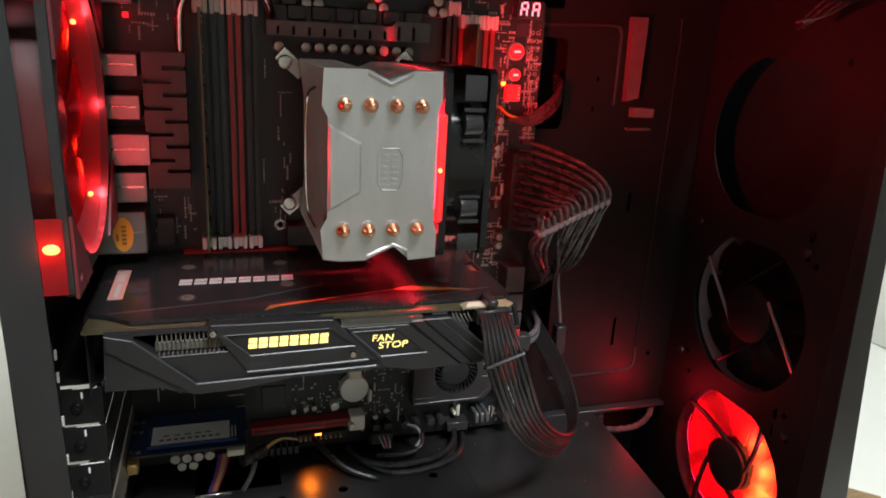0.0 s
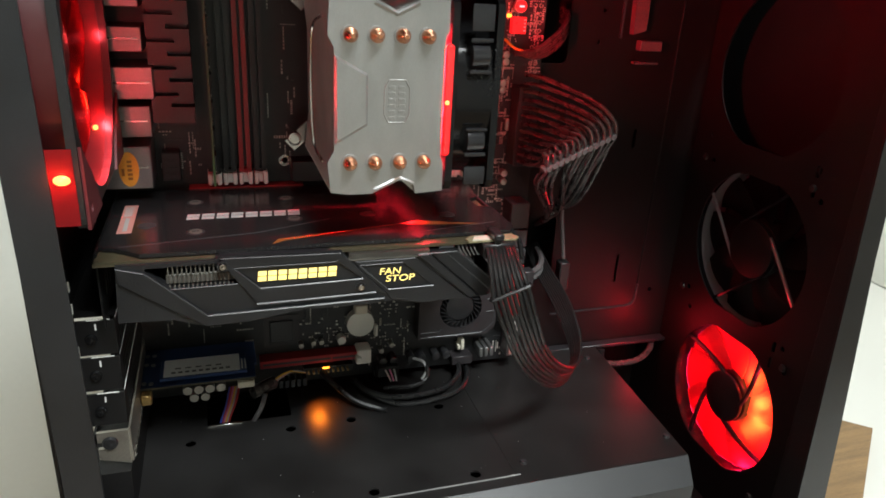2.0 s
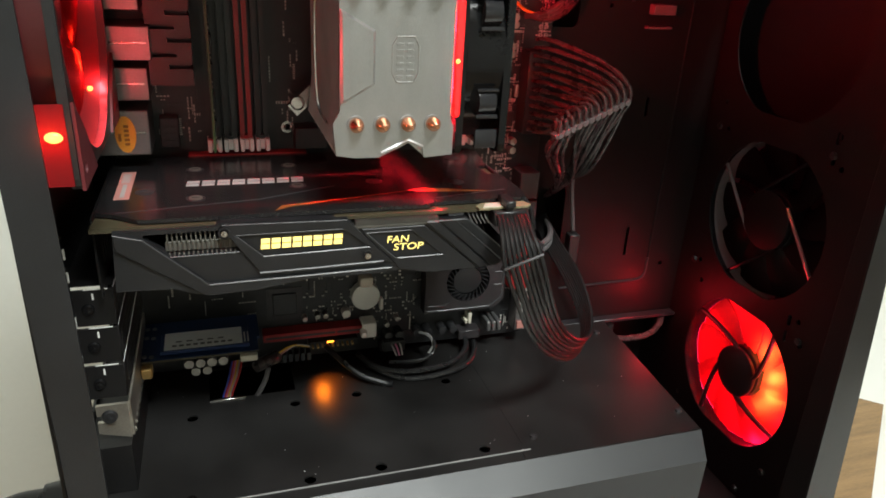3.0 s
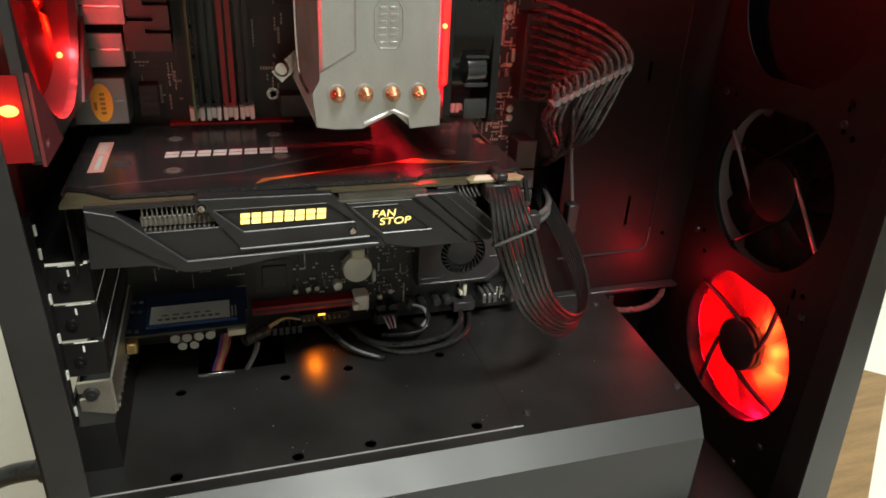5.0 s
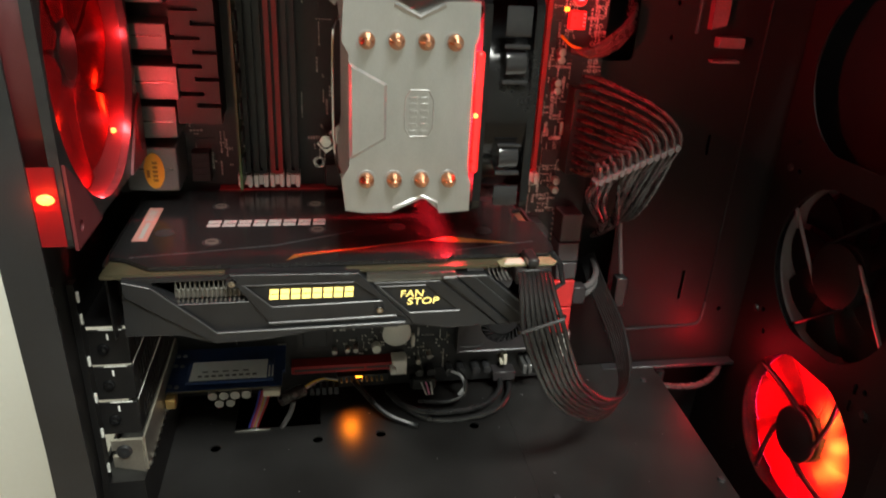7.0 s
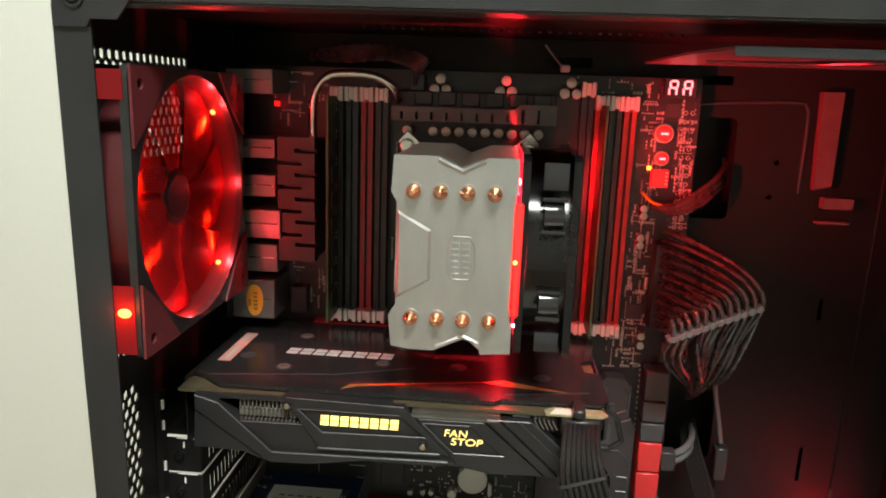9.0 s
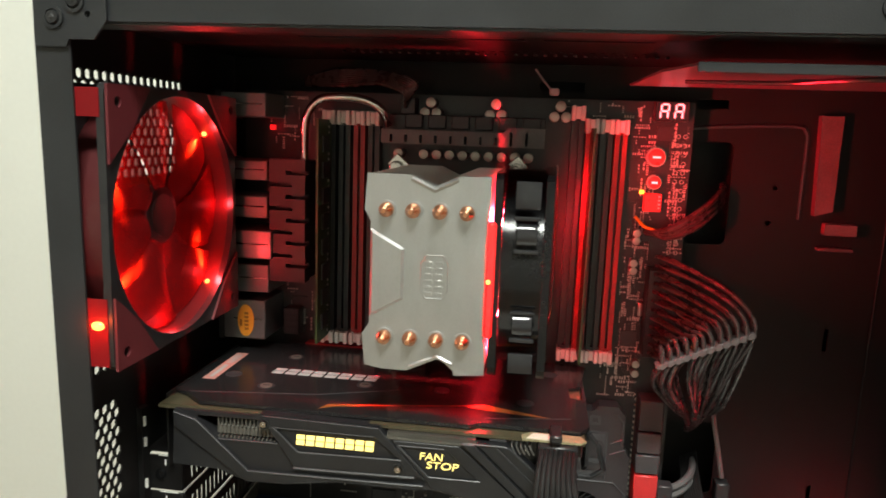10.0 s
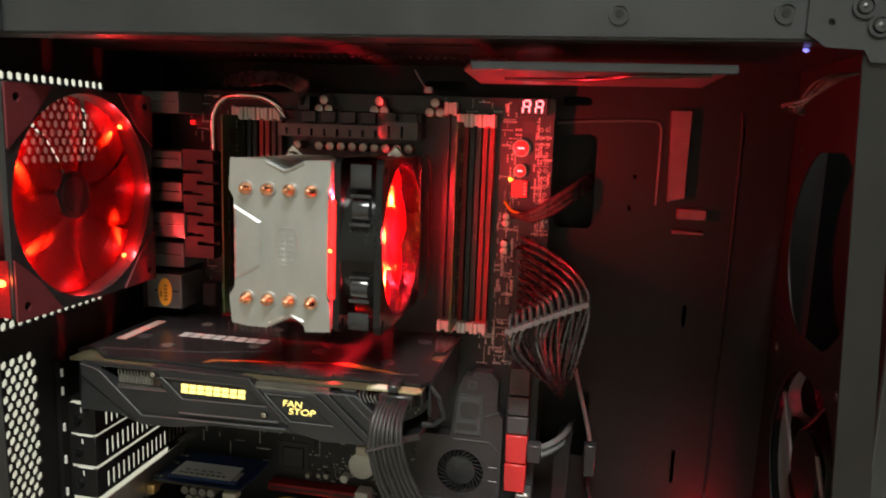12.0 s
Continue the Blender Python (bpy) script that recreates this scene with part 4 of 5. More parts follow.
# rear ports: shielded boxes
for x0, x1, z0, z1, y1, name in ((-0.0475, -0.0205, 0.4165, 0.4305, -0.031, "network_port"), (-0.0475, -0.0205, 0.380, 0.3915, -0.029, "usb_port"), (-0.0475, -0.0205, 0.3575, 0.3705, -0.029, "usb_port"),
                             (-0.0475, -0.0165, 0.3335, 0.3505, -0.033, "usb_port"), (-0.0475, -0.0195, 0.3125, 0.3295, -0.030, "usb_port"), (-0.0475, -0.0215, 0.2835, 0.3075, -0.031, "audio_port")):
    p = part(name, box(B(), x0, x1, y1, -0.0002, z0, z1, 0.0006), TIN, board, "bright tin port shell")
    part("port_seam", box(B(), x0 + 0.006, x1 - 0.002, y1 - 0.0004, y1 - 0.0001, (z0 + z1) / 2, (z0 + z1) / 2 + 0.0008), NICKEL, p)
    part("port_block", box(B(), x0 - 0.004, x0 - 0.0002, y1 + 0.001, -0.001, z0 - 0.001, z1 + 0.001), PLASTIC, p)
st = part("oval_sticker", plate(B(), ring((-0.0335, 0.295), 0.0052, 28, ry=0.0098), [], "y", -0.0316, -0.0312), ORANGE, board, "orange oval sticker", shade=False)
bm = B()
for k in range(5):
    box(bm, -0.0342, -0.0318, -0.0319, -0.0317, 0.2892 + k * 0.0024, 0.2905 + k * 0.0024)
box(bm, -0.0372, -0.0358, -0.0319, -0.0317, 0.2915, 0.2955)
part("sticker_bars", bm, BROWNINK, st)
# sockets along the lower edge of the memory bank
part("front_header", box(B(), -0.018, -0.0078, -0.0095, -0.0002, 0.2815, 0.2985, 0.0004), PLASTIC, board)
for k in range(4):
    part("header_opening", box(B(), -0.0165, -0.0092, -0.0099, -0.0096, 0.2833 + 0.0039 * k, 0.2857 + 0.0039 * k), CHIP, board)
part("long_slot", box(B(), -0.004, 0.064, -0.0085, -0.0002, 0.2705, 0.2765, 0.0004), REDPL, board, "red expansion slot")
part("fan_header", box(B(), 0.0565, 0.076, -0.014, -0.0002, 0.2795, 0.2925, 0.0006), PLASTIC, board)
# lower slots, coin cell
part("long_slot", box(B(), 0.032, 0.1, -0.0105, -0.0002, 0.1468, 0.1528, 0.0004), REDPL, board, "red expansion slot")
part("slot_groove", box(B(), 0.034, 0.0975, -0.0108, -0.0106, 0.1491, 0.1506), CHIP, board)
part("slot_groove", box(B(), 0.080, 0.0812, -0.0110, -0.0106, 0.1468, 0.1528), REDPL, board)
latch = box(B(), 0.0985, 0.1085, -0.0125, -0.0002, 0.1432, 0.1545, 0.0008)
box(latch, 0.097, 0.101, -0.0165, -0.0002, 0.146, 0.1505, 0.0006)
part("slot_latch", latch, WHITEPL, board, "cream slot latch")
part("long_slot", box(B(), 0.032, 0.1, -0.0105, -0.0002, 0.208, 0.214, 0.0004), REDPL, board, "red expansion slot")
cell = part("coin_cell", cyl(B(), (0.1018, -0.0005, 0.1725), (0.1018, -0.0072, 0.1725), 0.0098, seg=32, b=0.0006), COIN, board, "round silver coin cell")
part("cell_holder", box(B(), 0.0975, 0.1065, -0.0085, -0.0002, 0.1805, 0.1875, 0.0008), CREAM, cell)
part("chip", box(B(), 0.040, 0.0555, -0.0016, -0.0002, 0.162, 0.1775, 0.0003), CHIP, board)
part("chip_shield", plate(B(), rect(0.036, 0.0595, 0.158, 0.1815), [rect(0.0395, 0.056, 0.1615, 0.178)], "y", -0.0007, -0.0002), SINK, board, shade=False)
part("header_strip", box(B(), 0.062, 0.096, -0.0085, -0.0002, 0.1375, 0.1425, 0.0003), PLASTIC, board)
for k in range(9):
    part("pin", box(B(), 0.064 + 0.0034 * k, 0.0652 + 0.0034 * k, -0.0125, -0.0086, 0.1395, 0.1407), GOLD, board)
part("amber_led", box(B(), 0.0740, 0.0785, -0.0135, -0.0126, 0.1438, 0.1446), LEDAMBER, board, "small amber light")
led_beam("board_amber_led", (0.0700, -0.0168, 0.1390), (0.0728, -0.0290, 0.1220), 0.085, (1.0, 0.21, 0.006), 86, 0.002)
for x in (0.118, 0.126, 0.139, 0.147, 0.158, 0.166):
    part("capacitor", cyl(B(), (x, -0.0002, 0.141), (x, -0.0095, 0.141), 0.0030, seg=16, b=0.0004), CHIP, board)
part("edge_socket", box(B(), 0.170, 0.186, -0.011, -0.0002, 0.1325, 0.1395, 0.0005), SINK, board)
clip = box(B(), 0.1770, 0.1795, -0.0095, -0.0002, 0.1440, 0.1530, 0.0005)
box(clip, 0.1750, 0.1770, -0.0085, -0.0002, 0.1440, 0.1470, 0.0004)
part("small_clip", clip, CREAM, board)
for x in (0.1895, 0.1935, 0.1975):
    part("grey_plug", box(B(), x, x + 0.0030, -0.0160, -0.0002, 0.1400, 0.1475, 0.0006), TIN, board)
part("disc_capacitor", cyl(B(), (0.0885, -0.0002, 0.1605), (0.0885, -0.0068, 0.1605), 0.0030, seg=20, b=0.0004), COIN, board)
part("upright_can", box(B(), 0.1122, 0.1148, -0.0050, -0.0002, 0.1600, 0.1690, 0.0008), COIN, board)
for x, z in ((0.0690, 0.1600), (0.0745, 0.1600), (0.0605, 0.1590), (0.1175, 0.1480), (0.1250, 0.1520)):
    part("capacitor", cyl(B(), (x, -0.0002, z), (x, -0.0060, z), 0.0018, seg=14, b=0.0003), CAPTOP, board)
for z in (0.1520, 0.1580, 0.1635, 0.1690):
    part("edge_chip", box(B(), 0.2135, 0.2205, -0.0140, -0.0126, z, z + 0.0016), WHITEPL, board)
part("edge_chip", box(B(), 0.2140, 0.2195, -0.0142, -0.0126, 0.1385, 0.1440), REDSTICK, board)
part("edge_socket", box(B(), 0.112, 0.13, -0.009, -0.0002, 0.129, 0.1355, 0.0005), PLASTIC, board)
# chipset cover with its little blower
cov = [(0.1425, 0.1575), (0.1945, 0.1575), (0.2015, 0.164), (0.2015, 0.221), (0.1975, 0.226), (0.1975, 0.247), (0.1925, 0.2525), (0.1815, 0.2525), (0.178, 0.249), (0.174, 0.249), (0.17, 0.24), (0.166, 0.206), (0.1425, 0.206)]
BC = (0.1738, 0.1805)
cover = part("chipset_cover", plate(B(), cov, [ring(BC, 0.0160, 40)], "y", -0.0125, -0.0015), SINK, board, "dark chipset cover with a small blower", shade=False)
for pts in ([(0.1915, 0.1595), (0.2, 0.1665), (0.2, 0.197), (0.193, 0.204), (0.168, 0.204)], [(0.1875, 0.2065), (0.1875, 0.236), (0.172, 0.2365)], [(0.1895, 0.229), (0.197, 0.2325)], [(0.1895, 0.222), (0.199, 0.226)],
            [(0.144, 0.1592), (0.168, 0.1592), (0.191, 0.1592)], [(0.1445, 0.163), (0.158, 0.163), (0.1605, 0.1655)], [(0.1925, 0.2475), (0.1965, 0.243), (0.1965, 0.228)], [(0.1935, 0.186), (0.1995, 0.186)], [(0.1935, 0.176), (0.1995, 0.176)]):
    part("cover_ridge", tube(B(), [(x, -0.0127, z) for x, z in pts], 0.00055, seg=6, smooth=False), CARDLINE, cover)
part("raised_panel", plate(B(), [(0.1685, 0.2085), (0.1865, 0.2085), (0.1865, 0.2355), (0.1715, 0.2355)], [], "y", -0.0135, -0.0126), GREYPL, cover, shade=False)
part("panel_step", plate(B(), rect(0.1705, 0.1845, 0.2120, 0.2165, 0.001), [], "y", -0.0141, -0.0136), SINK, cover, shade=False)
part("panel_step", plate(B(), rect(0.1725, 0.1858, 0.2205, 0.2315, 0.0035), [], "y", -0.0141, -0.0136), SINK, cover, shade=False)
part("cover_badge", plate(B(), rect(0.1765, 0.183, 0.2405, 0.2465, 0.001), [rect(0.178, 0.1815, 0.242, 0.245)], "y", -0.0129, -0.0126), CARDLINE, cover, shade=False)
blow = part("blower_hub", cyl(B(), (BC[0], -0.004, BC[1]), (BC[0], -0.0108, BC[1]), 0.0105, seg=28, b=0.0008), PLASTIC, cover)
me = mesh_of("vane", box(B(), 0.0102, 0.0158, -0.0045, 0.003, -0.0003, 0.0003), PLASTIC)
for k in range(26):
    v = part("vane", me, None, blow, local=True)
    v.matrix_basis = Matrix.Translation((BC[0], -0.0075, BC[1])) @ Matrix.Rotation(2 * math.pi * k / 26, 4, "Y") @ Matrix.Translation((0.0128, 0, 0)) @ Matrix.Rotation(0.6, 4, "Y") @ Matrix.Translation((-0.0128, 0, 0))
part("blower_floor", cyl(B(), (BC[0], -0.0017, BC[1]), (BC[0], -0.003, BC[1]), 0.0158, seg=28), CHIP, cover)
# disk sockets
for z0, z1, m_ in ((0.2405, 0.2595, SINK), (0.2265, 0.2395, GREYPL), (0.2135, 0.2255, GREYPL), (0.193, 0.2125, REDSATA), (0.1725, 0.192, REDSATA)):
    part("disk_socket", box(B(), 0.2045, 0.2185, -0.0165, -0.0002, z0, z1, 0.0007), m_, board, "angled disk socket block")
part("socket_shell", box(B(), 0.2125, 0.2225, -0.0125, -0.0002, 0.136, 0.1705, 0.0006), TIN, board)
# main power socket
part("main_power_socket", box(B(), 0.2035, 0.2135, -0.0135, -0.0002, 0.285, 0.338, 0.0006), PLASTIC, board)
# right-hand strip: digits, buttons, switches
dig = part("digit_display", box(B(), 0.2005, 0.2190, -0.0065, -0.0002, 0.4225, 0.4335, 0.0004), PLASTIC, board, "two-digit red display reading A A")
SEG = (("a", 0.0008, 0.0042, 0.0078, 0.0088), ("f", 0.0, 0.001, 0.0048, 0.0080), ("b", 0.004, 0.005, 0.0048, 0.0080), ("g", 0.0008, 0.0042, 0.0040, 0.0050), ("e", 0.0, 0.001, 0.0008, 0.0042), ("c", 0.004, 0.005, 0.0008, 0.0042))
for dx in (0.2026, 0.2106):
    for _, a, b, c, d in SEG:
        lean = (c + d) / 2 * 0.12
        part("segment", box(B(), dx + a + lean, dx + b + lean, -0.0069, -0.0066, 0.4235 + c, 0.4235 + d), DIGIT, dig)
for z, r in ((0.402, 0.0056), (0.3875, 0.0042)):
    btn = part("push_button", cyl(B(), (0.2035, -0.0035, z), (0.2035, -0.0062, z), r * 0.85, seg=28, b=0.0005), BTNRED, board, "lit red round push button")
    part("button_ring", plate(B(), ring((0.2035, z), r, 28), [ring((0.2035, z), r * 0.86, 28)], "y", -0.0045, -0.0002), CAPTOP, btn)
    part("button_mark", box(B(), 0.2035 - r * 0.4, 0.2035 + r * 0.4, -0.0066, -0.0063, z - 0.0006, z + 0.0006), DIGIT, btn)
sw = part("switch_block", box(B(), 0.1985, 0.2085, -0.0045, -0.0002, 0.3705, 0.381, 0.0004), BTNRED, board, "red switch block")
for k in range(4):
    part("switch_lever", box(B(), 0.2065, 0.2078, -0.0052, -0.0046, 0.3722 + 0.0022 * k, 0.3732 + 0.0022 * k), WHITEPL, sw)
part("amber_led", box(B(), 0.1962, 0.1984, -0.002, -0.0002, 0.3805, 0.3825), LEDAMBER, board, "small amber light")
part("board_led", box(B(), -0.0288, -0.0258, -0.003, -0.0002, 0.4095, 0.4125), BTNRED, board, "small red lit chip")
led_lamp("board_red_led", (-0.0273, -0.006, 0.411), 0.0015, RED)
led_lamp("board_button_led", (0.2, -0.012, 0.39), 0.006, (1, 0.04, 0.03), 0.005)
for x, z in ((0.196, 0.353), (0.196, 0.3575), (0.1955, 0.335), (0.1955, 0.3395), (0.2015, 0.278), (0.2015, 0.272)):
    part("capacitor", cyl(B(), (x, -0.0002, z), (x, -0.0058, z), 0.0024, seg=16, b=0.0003), CAPTOP, board)
part("chip", box(B(), 0.1915, 0.2015, -0.0014, -0.0002, 0.2875, 0.2975, 0.0002), CHIP, board)
part("chip", box(B(), 0.2035, 0.2125, -0.0014, -0.0002, 0.4115, 0.4195, 0.0002), CHIP, board)
part("crystal", box(B(), 0.2005, 0.2035, -0.003, -0.0002, 0.307, 0.3155, 0.0012, 2), CAPTOP, board)
# tiny surface parts
rng = random.Random(7)
bm, bm2 = B(), B()
for x0, x1, z0, z1, n in ((0.189, 0.2035, 0.264, 0.43, 800), (0.2105, 0.2225, 0.345, 0.42, 320), (0.18, 0.2035, 0.254, 0.28, 220), (-0.02, 0.004, 0.279, 0.32, 150), (-0.03, 0.004, 0.395, 0.43, 150), (0.044, 0.062, 0.285, 0.39, 70), (0.05, 0.062, 0.282, 0.30, 40),
                          (-0.03, 0.03, 0.16, 0.21, 120), (0.06, 0.14, 0.155, 0.205, 190), (0.108, 0.14, 0.13, 0.155, 60), (0.203, 0.2125, 0.128, 0.17, 60), (0.145, 0.19, 0.4235, 0.432, 40)):
    placed = 0
    while placed < n:
        x, z, run = rng.uniform(x0, x1), rng.uniform(z0, z1), rng.randint(2, 8)
        w, h = rng.choice(((0.0007, 0.0013), (0.0013, 0.0007), (0.0005, 0.0009), (0.0009, 0.0005), (0.0009, 0.0016)))
        upright, target, top = rng.random() < 0.6, bm if rng.random() < 0.7 else bm2, rng.uniform(0.0004, 0.0009)
        for i in range(run):
            px_, pz_ = (x, z + i * (h + 0.0006)) if upright else (x + i * (w + 0.0006), z)
            if px_ < x1 and pz_ < z1:
                box(target, px_, px_ + w, -top, -0.0001, pz_, pz_ + h)
        placed += run
part("solder_grain", bm, SMD, board, "tiny soldered parts", kind="stuff", shade=False)
part("solder_specks", bm2, CHIP, board, kind="stuff", shade=False)
bm = B()
for k in range(14):
    z = 0.3465 + 0.0052 * k
    for a in (0.2155, 0.2195):
        plate(bm, ring((a, z), 0.0014, 8), [ring((a, z), 0.0009, 8)], "y", -0.0005, -0.0001)
part("test_pads", bm, CAPTOP, board, kind="stuff", shade=False)
bm = B()
for k in range(22):
    box(bm, 0.2035, 0.2044, -0.0010, -0.0001, 0.176 + 0.0037 * k, 0.1775 + 0.0037 * k)
part("pin_row", bm, CAPTOP, board, kind="stuff", shade=False)

bm = B()
small_rng = random.Random(11)
for zone in ((0.060, 0.140, 0.146, 0.176, 110), (0.105, 0.142, 0.176, 0.236, 90), (0.060, 0.095, 0.186, 0.236, 80), (0.022, 0.060, 0.184, 0.236, 60)):
    for k in range(zone[4]):
        x = zone[0] + round(small_rng.random() * (zone[1] - zone[0]) / 0.0021) * 0.0021
        z = zone[2] + round(small_rng.random() * (zone[3] - zone[2]) / 0.0027) * 0.0027
        w_, h_ = small_rng.choice(((0.0012, 0.0007), (0.0007, 0.0012), (0.0017, 0.0009)))
        box(bm, x, x + w_, -0.0009, -0.0001, z, z + h_)
part("board_speckle", bm, SMD, board, "tiny surface-mounted components", kind="stuff", shade=False)

# ---- graphics card ----
gpu = thing("graphics_card", (-0.045, -0.06, 0.2745), "black dual-slot graphics card with a lit front and printed backplate", "graphics card")


def gp(name, bm, material, parent=None, label="", shade=False, kind=""):
    """A part of the card, given in place."""
    bmesh.ops.translate(bm, verts=bm.verts, vec=(0.045, 0.06, -0.2745))
    return part(name, bm, material, parent or gpu, label, local=True, shade=shade, kind=kind)


bp_out = [(-0.043, -0.098), (-0.036, -0.1005), (-0.024, -0.1105), (0.112, -0.1105), (0.116, -0.107), (0.164, -0.107), (0.1685, -0.10), (0.1685, -0.067), (0.1605, -0.064), (0.1600, -0.050), (0.1665, -0.046), (0.1715, -0.012), (0.168, -0.008), (-0.043, -0.008)]
backplate = gp("backplate", plate(B(), bp_out, [], "z", 0.2735, 0.2755), BACKPLATE, label="black printed backplate")
gp("card_board", plate(B(), [(-0.044, -0.1134), (0.166, -0.1134), (0.167, -0.006), (-0.044, -0.006)], [], "z", 0.2712, 0.2728), PCBEDGE, label="green-brown board edge")
gp("bare_corner", plate(B(), [(-0.0435, -0.1130), (-0.0215, -0.1130), (-0.0335, -0.1030), (-0.0435, -0.1010)], [], "z", 0.2729, 0.2733), PCBEDGE, label="bare board corner")
for x, y, shiny in ((0.0005, -0.0840, True), (0.0512, -0.0710, True), (0.0505, -0.0335, True), (-0.0003, -0.0350, True), (-0.0235, -0.0710, False), (0.1372, -0.0770, False), (0.0925, -0.0690, False), (0.150, -0.030, False)):
    s_ = gp("backplate_screw", cyl(B(), (x, y, 0.2755), (x, y, 0.2760), 0.0032, seg=20), BRACKET if shiny else SINK)
    gp("screw_ring", plate(B(), ring((x, y), 0.0046, 24), [ring((x, y), 0.0034, 24)], "z", 0.2755, 0.2757), SINK, s_)
    gp("screw_cross", box(B(), x - 0.0018, x + 0.0018, y - 0.0004, y + 0.0004, 0.2760, 0.27612), CHIP, s_)
# plain blocks in place of the maker's printed name


def bar_row(x0, y0, w, h, gap, n, skew, build):
    """A row of plain upright blocks, each cut across the middle."""
    for k in range(n):
        a = x0 + k * (w + gap)
        for v0, v1 in ((0.0, 0.44), (0.56, 1.0)):
            build([(a + skew * v0, y0 + h * v0), (a + w + skew * v0, y0 + h * v0), (a + w + skew * v1, y0 + h * v1), (a + skew * v1, y0 + h * v1)])


bar_row(-0.0045, -0.0645, 0.0064, 0.0085, 0.0012, 8, 0.0006, lambda o: gp("printed_bar", plate(B(), o, [], "z", 0.2755, 0.27565), GREYPRINT, backplate))
gp("printed_stripe", plate(B(), [(0.0365, -0.1075), (0.0400, -0.1010), (0.0780, -0.0938), (0.0780, -0.0944), (0.0440, -0.1030)], [], "z", 0.2755, 0.27562), ORANGEPRINT, backplate)
gp("printed_stripe", plate(B(), [(0.078, -0.0938), (0.105, -0.0880), (0.105, -0.0885), (0.078, -0.0944)], [], "z", 0.2755, 0.27562), ORANGEPRINT, backplate)
gp("printed_stripe", plate(B(), [(0.105, -0.0880), (0.117, -0.0840), (0.150, -0.0945), (0.120, -0.0915)], [], "z", 0.2755, 0.27562), ORANGEPRINT, backplate)
for pts in ([(-0.034, -0.1003), (-0.034, -0.0998), (0.030, -0.0895), (0.070, -0.0738), (0.070, -0.0744), (0.031, -0.0902)], [(0.118, -0.1010), (0.160, -0.0925), (0.160, -0.0931), (0.118, -0.1016)]):
    gp("printed_line", plate(B(), pts, [], "z", 0.2755, 0.2756), CARDLINE, backplate)
lab = gp("barcode_label", plate(B(), [(-0.0370, -0.081), (-0.0300, -0.081), (-0.0300, -0.036), (-0.0370, -0.036)], [], "z", 0.2755, 0.2757), REDSTICK, backplate, "pale red barcode label")
gp("label_bars", plate(B(), [(-0.0345, -0.078), (-0.0325, -0.078), (-0.0325, -0.058), (-0.0345, -0.058)], [], "z", 0.2757, 0.2758), GREYPRINT, lab)
for k in range(9):
    gp("label_bars", box(B(), -0.0358, -0.0318, -0.0545 + 0.0017 * k, -0.0538 + 0.0017 * k, 0.2757, 0.2758), GREYPRINT, lab)
# cooler body under the board
gp("fin_block", box(B(), 0.024, 0.125, -0.106, -0.012, 0.246, 0.2705), SINK)
gp("fin_block", box(B(), -0.013, 0.0235, -0.106, -0.012, 0.250, 0.2705), SINK)
bm = B()
for k in range(15):
    x = -0.0125 + 0.00205 * k
    box(bm, x, x + 0.0006, -0.1140, -0.1062, 0.2655, 0.2700)
    box(bm, x + 0.0003, x + 0.0011, -0.1146, -0.1062, 0.2589, 0.2600)
for k in range(46):
    box(bm, 0.0735 + 0.00092 * k, 0.0740 + 0.00092 * k, -0.1160, -0.107, 0.2682, 0.2708)
gp("fin_edges", bm, DULLFIN, label="thin bright fin edges", kind="stuff")
gp("fin_cap", plate(B(), [(0.0715, 0.2690), (0.0735, 0.2672), (0.1160, 0.2672), (0.1160, 0.2680), (0.0745, 0.2681)], [], "y", -0.1163, -0.107), DULLFIN)
bm = box(B(), -0.0135, 0.0205, -0.1125, -0.1062, 0.2603, 0.2650, 0.0003)
for k in range(14):
    cyl(bm, (-0.0115 + 0.00205 * k, -0.1126, 0.2608), (-0.0115 + 0.00205 * k, -0.1126, 0.2645), 0.00085, seg=8)
gp("fin_tray", bm, DULLFIN)
front = [(-0.0345, 0.2722), (0.0080, 0.2722), (0.0115, 0.2737), (0.0695, 0.2727), (0.0742, 0.2671), (0.1160, 0.2671), (0.1165, 0.2690), (0.1310, 0.2690), (0.1515, 0.2512), (0.1545, 0.2465), (0.1500, 0.2412),
         (0.1120, 0.2400), (0.0960, 0.2428), (0.0880, 0.2425), (0.0500, 0.2425), (0.0240, 0.2386), (0.0030, 0.2380), (-0.0020, 0.2390), (-0.0110, 0.2425), (-0.0360, 0.2432)]
fin_window = [(-0.0222, 0.2684), (-0.0115, 0.2588), (0.0192, 0.2592), (0.0128, 0.2704), (-0.0222, 0.2700)]
face = gp("front_shroud", plate(B(), front, [fin_window], "y", -0.1155, -0.1095), CARDBODY, label="angular dark plastic front shroud")
gp("shroud_floor", plate(B(), [(-0.036, -0.1092), (0.1515, -0.1092), (0.163, -0.10), (0.166, -0.012), (-0.036, -0.012)], [ring((0.03, -0.06), 0.042, 40), ring((0.118, -0.06), 0.042, 40)], "z", 0.2405, 0.2445), CARDBODY)


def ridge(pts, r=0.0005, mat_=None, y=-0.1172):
    gp("edge_highlight", tube(B(), [(x, y, z) for x, z in pts], r, seg=6, smooth=False), mat_ or CARDLINE, face)


def raised(name, poly, d, holes=(), back=-0.1156):
    """A panel standing proud of the shroud, with softened front edges."""
    bm = plate(B(), poly, list(holes), "y", back - d, back)
    edges = [e for e in bm.edges if all(abs(v.co.y - (back - d)) < 1e-5 for v in e.verts) and any(abs(f.normal.y) < 0.5 for f in e.link_faces)]
    bmesh.ops.bevel(bm, geom=edges, offset=0.0003, segments=1, affect="EDGES")
    gp(name, bm, CARDBODY, face)


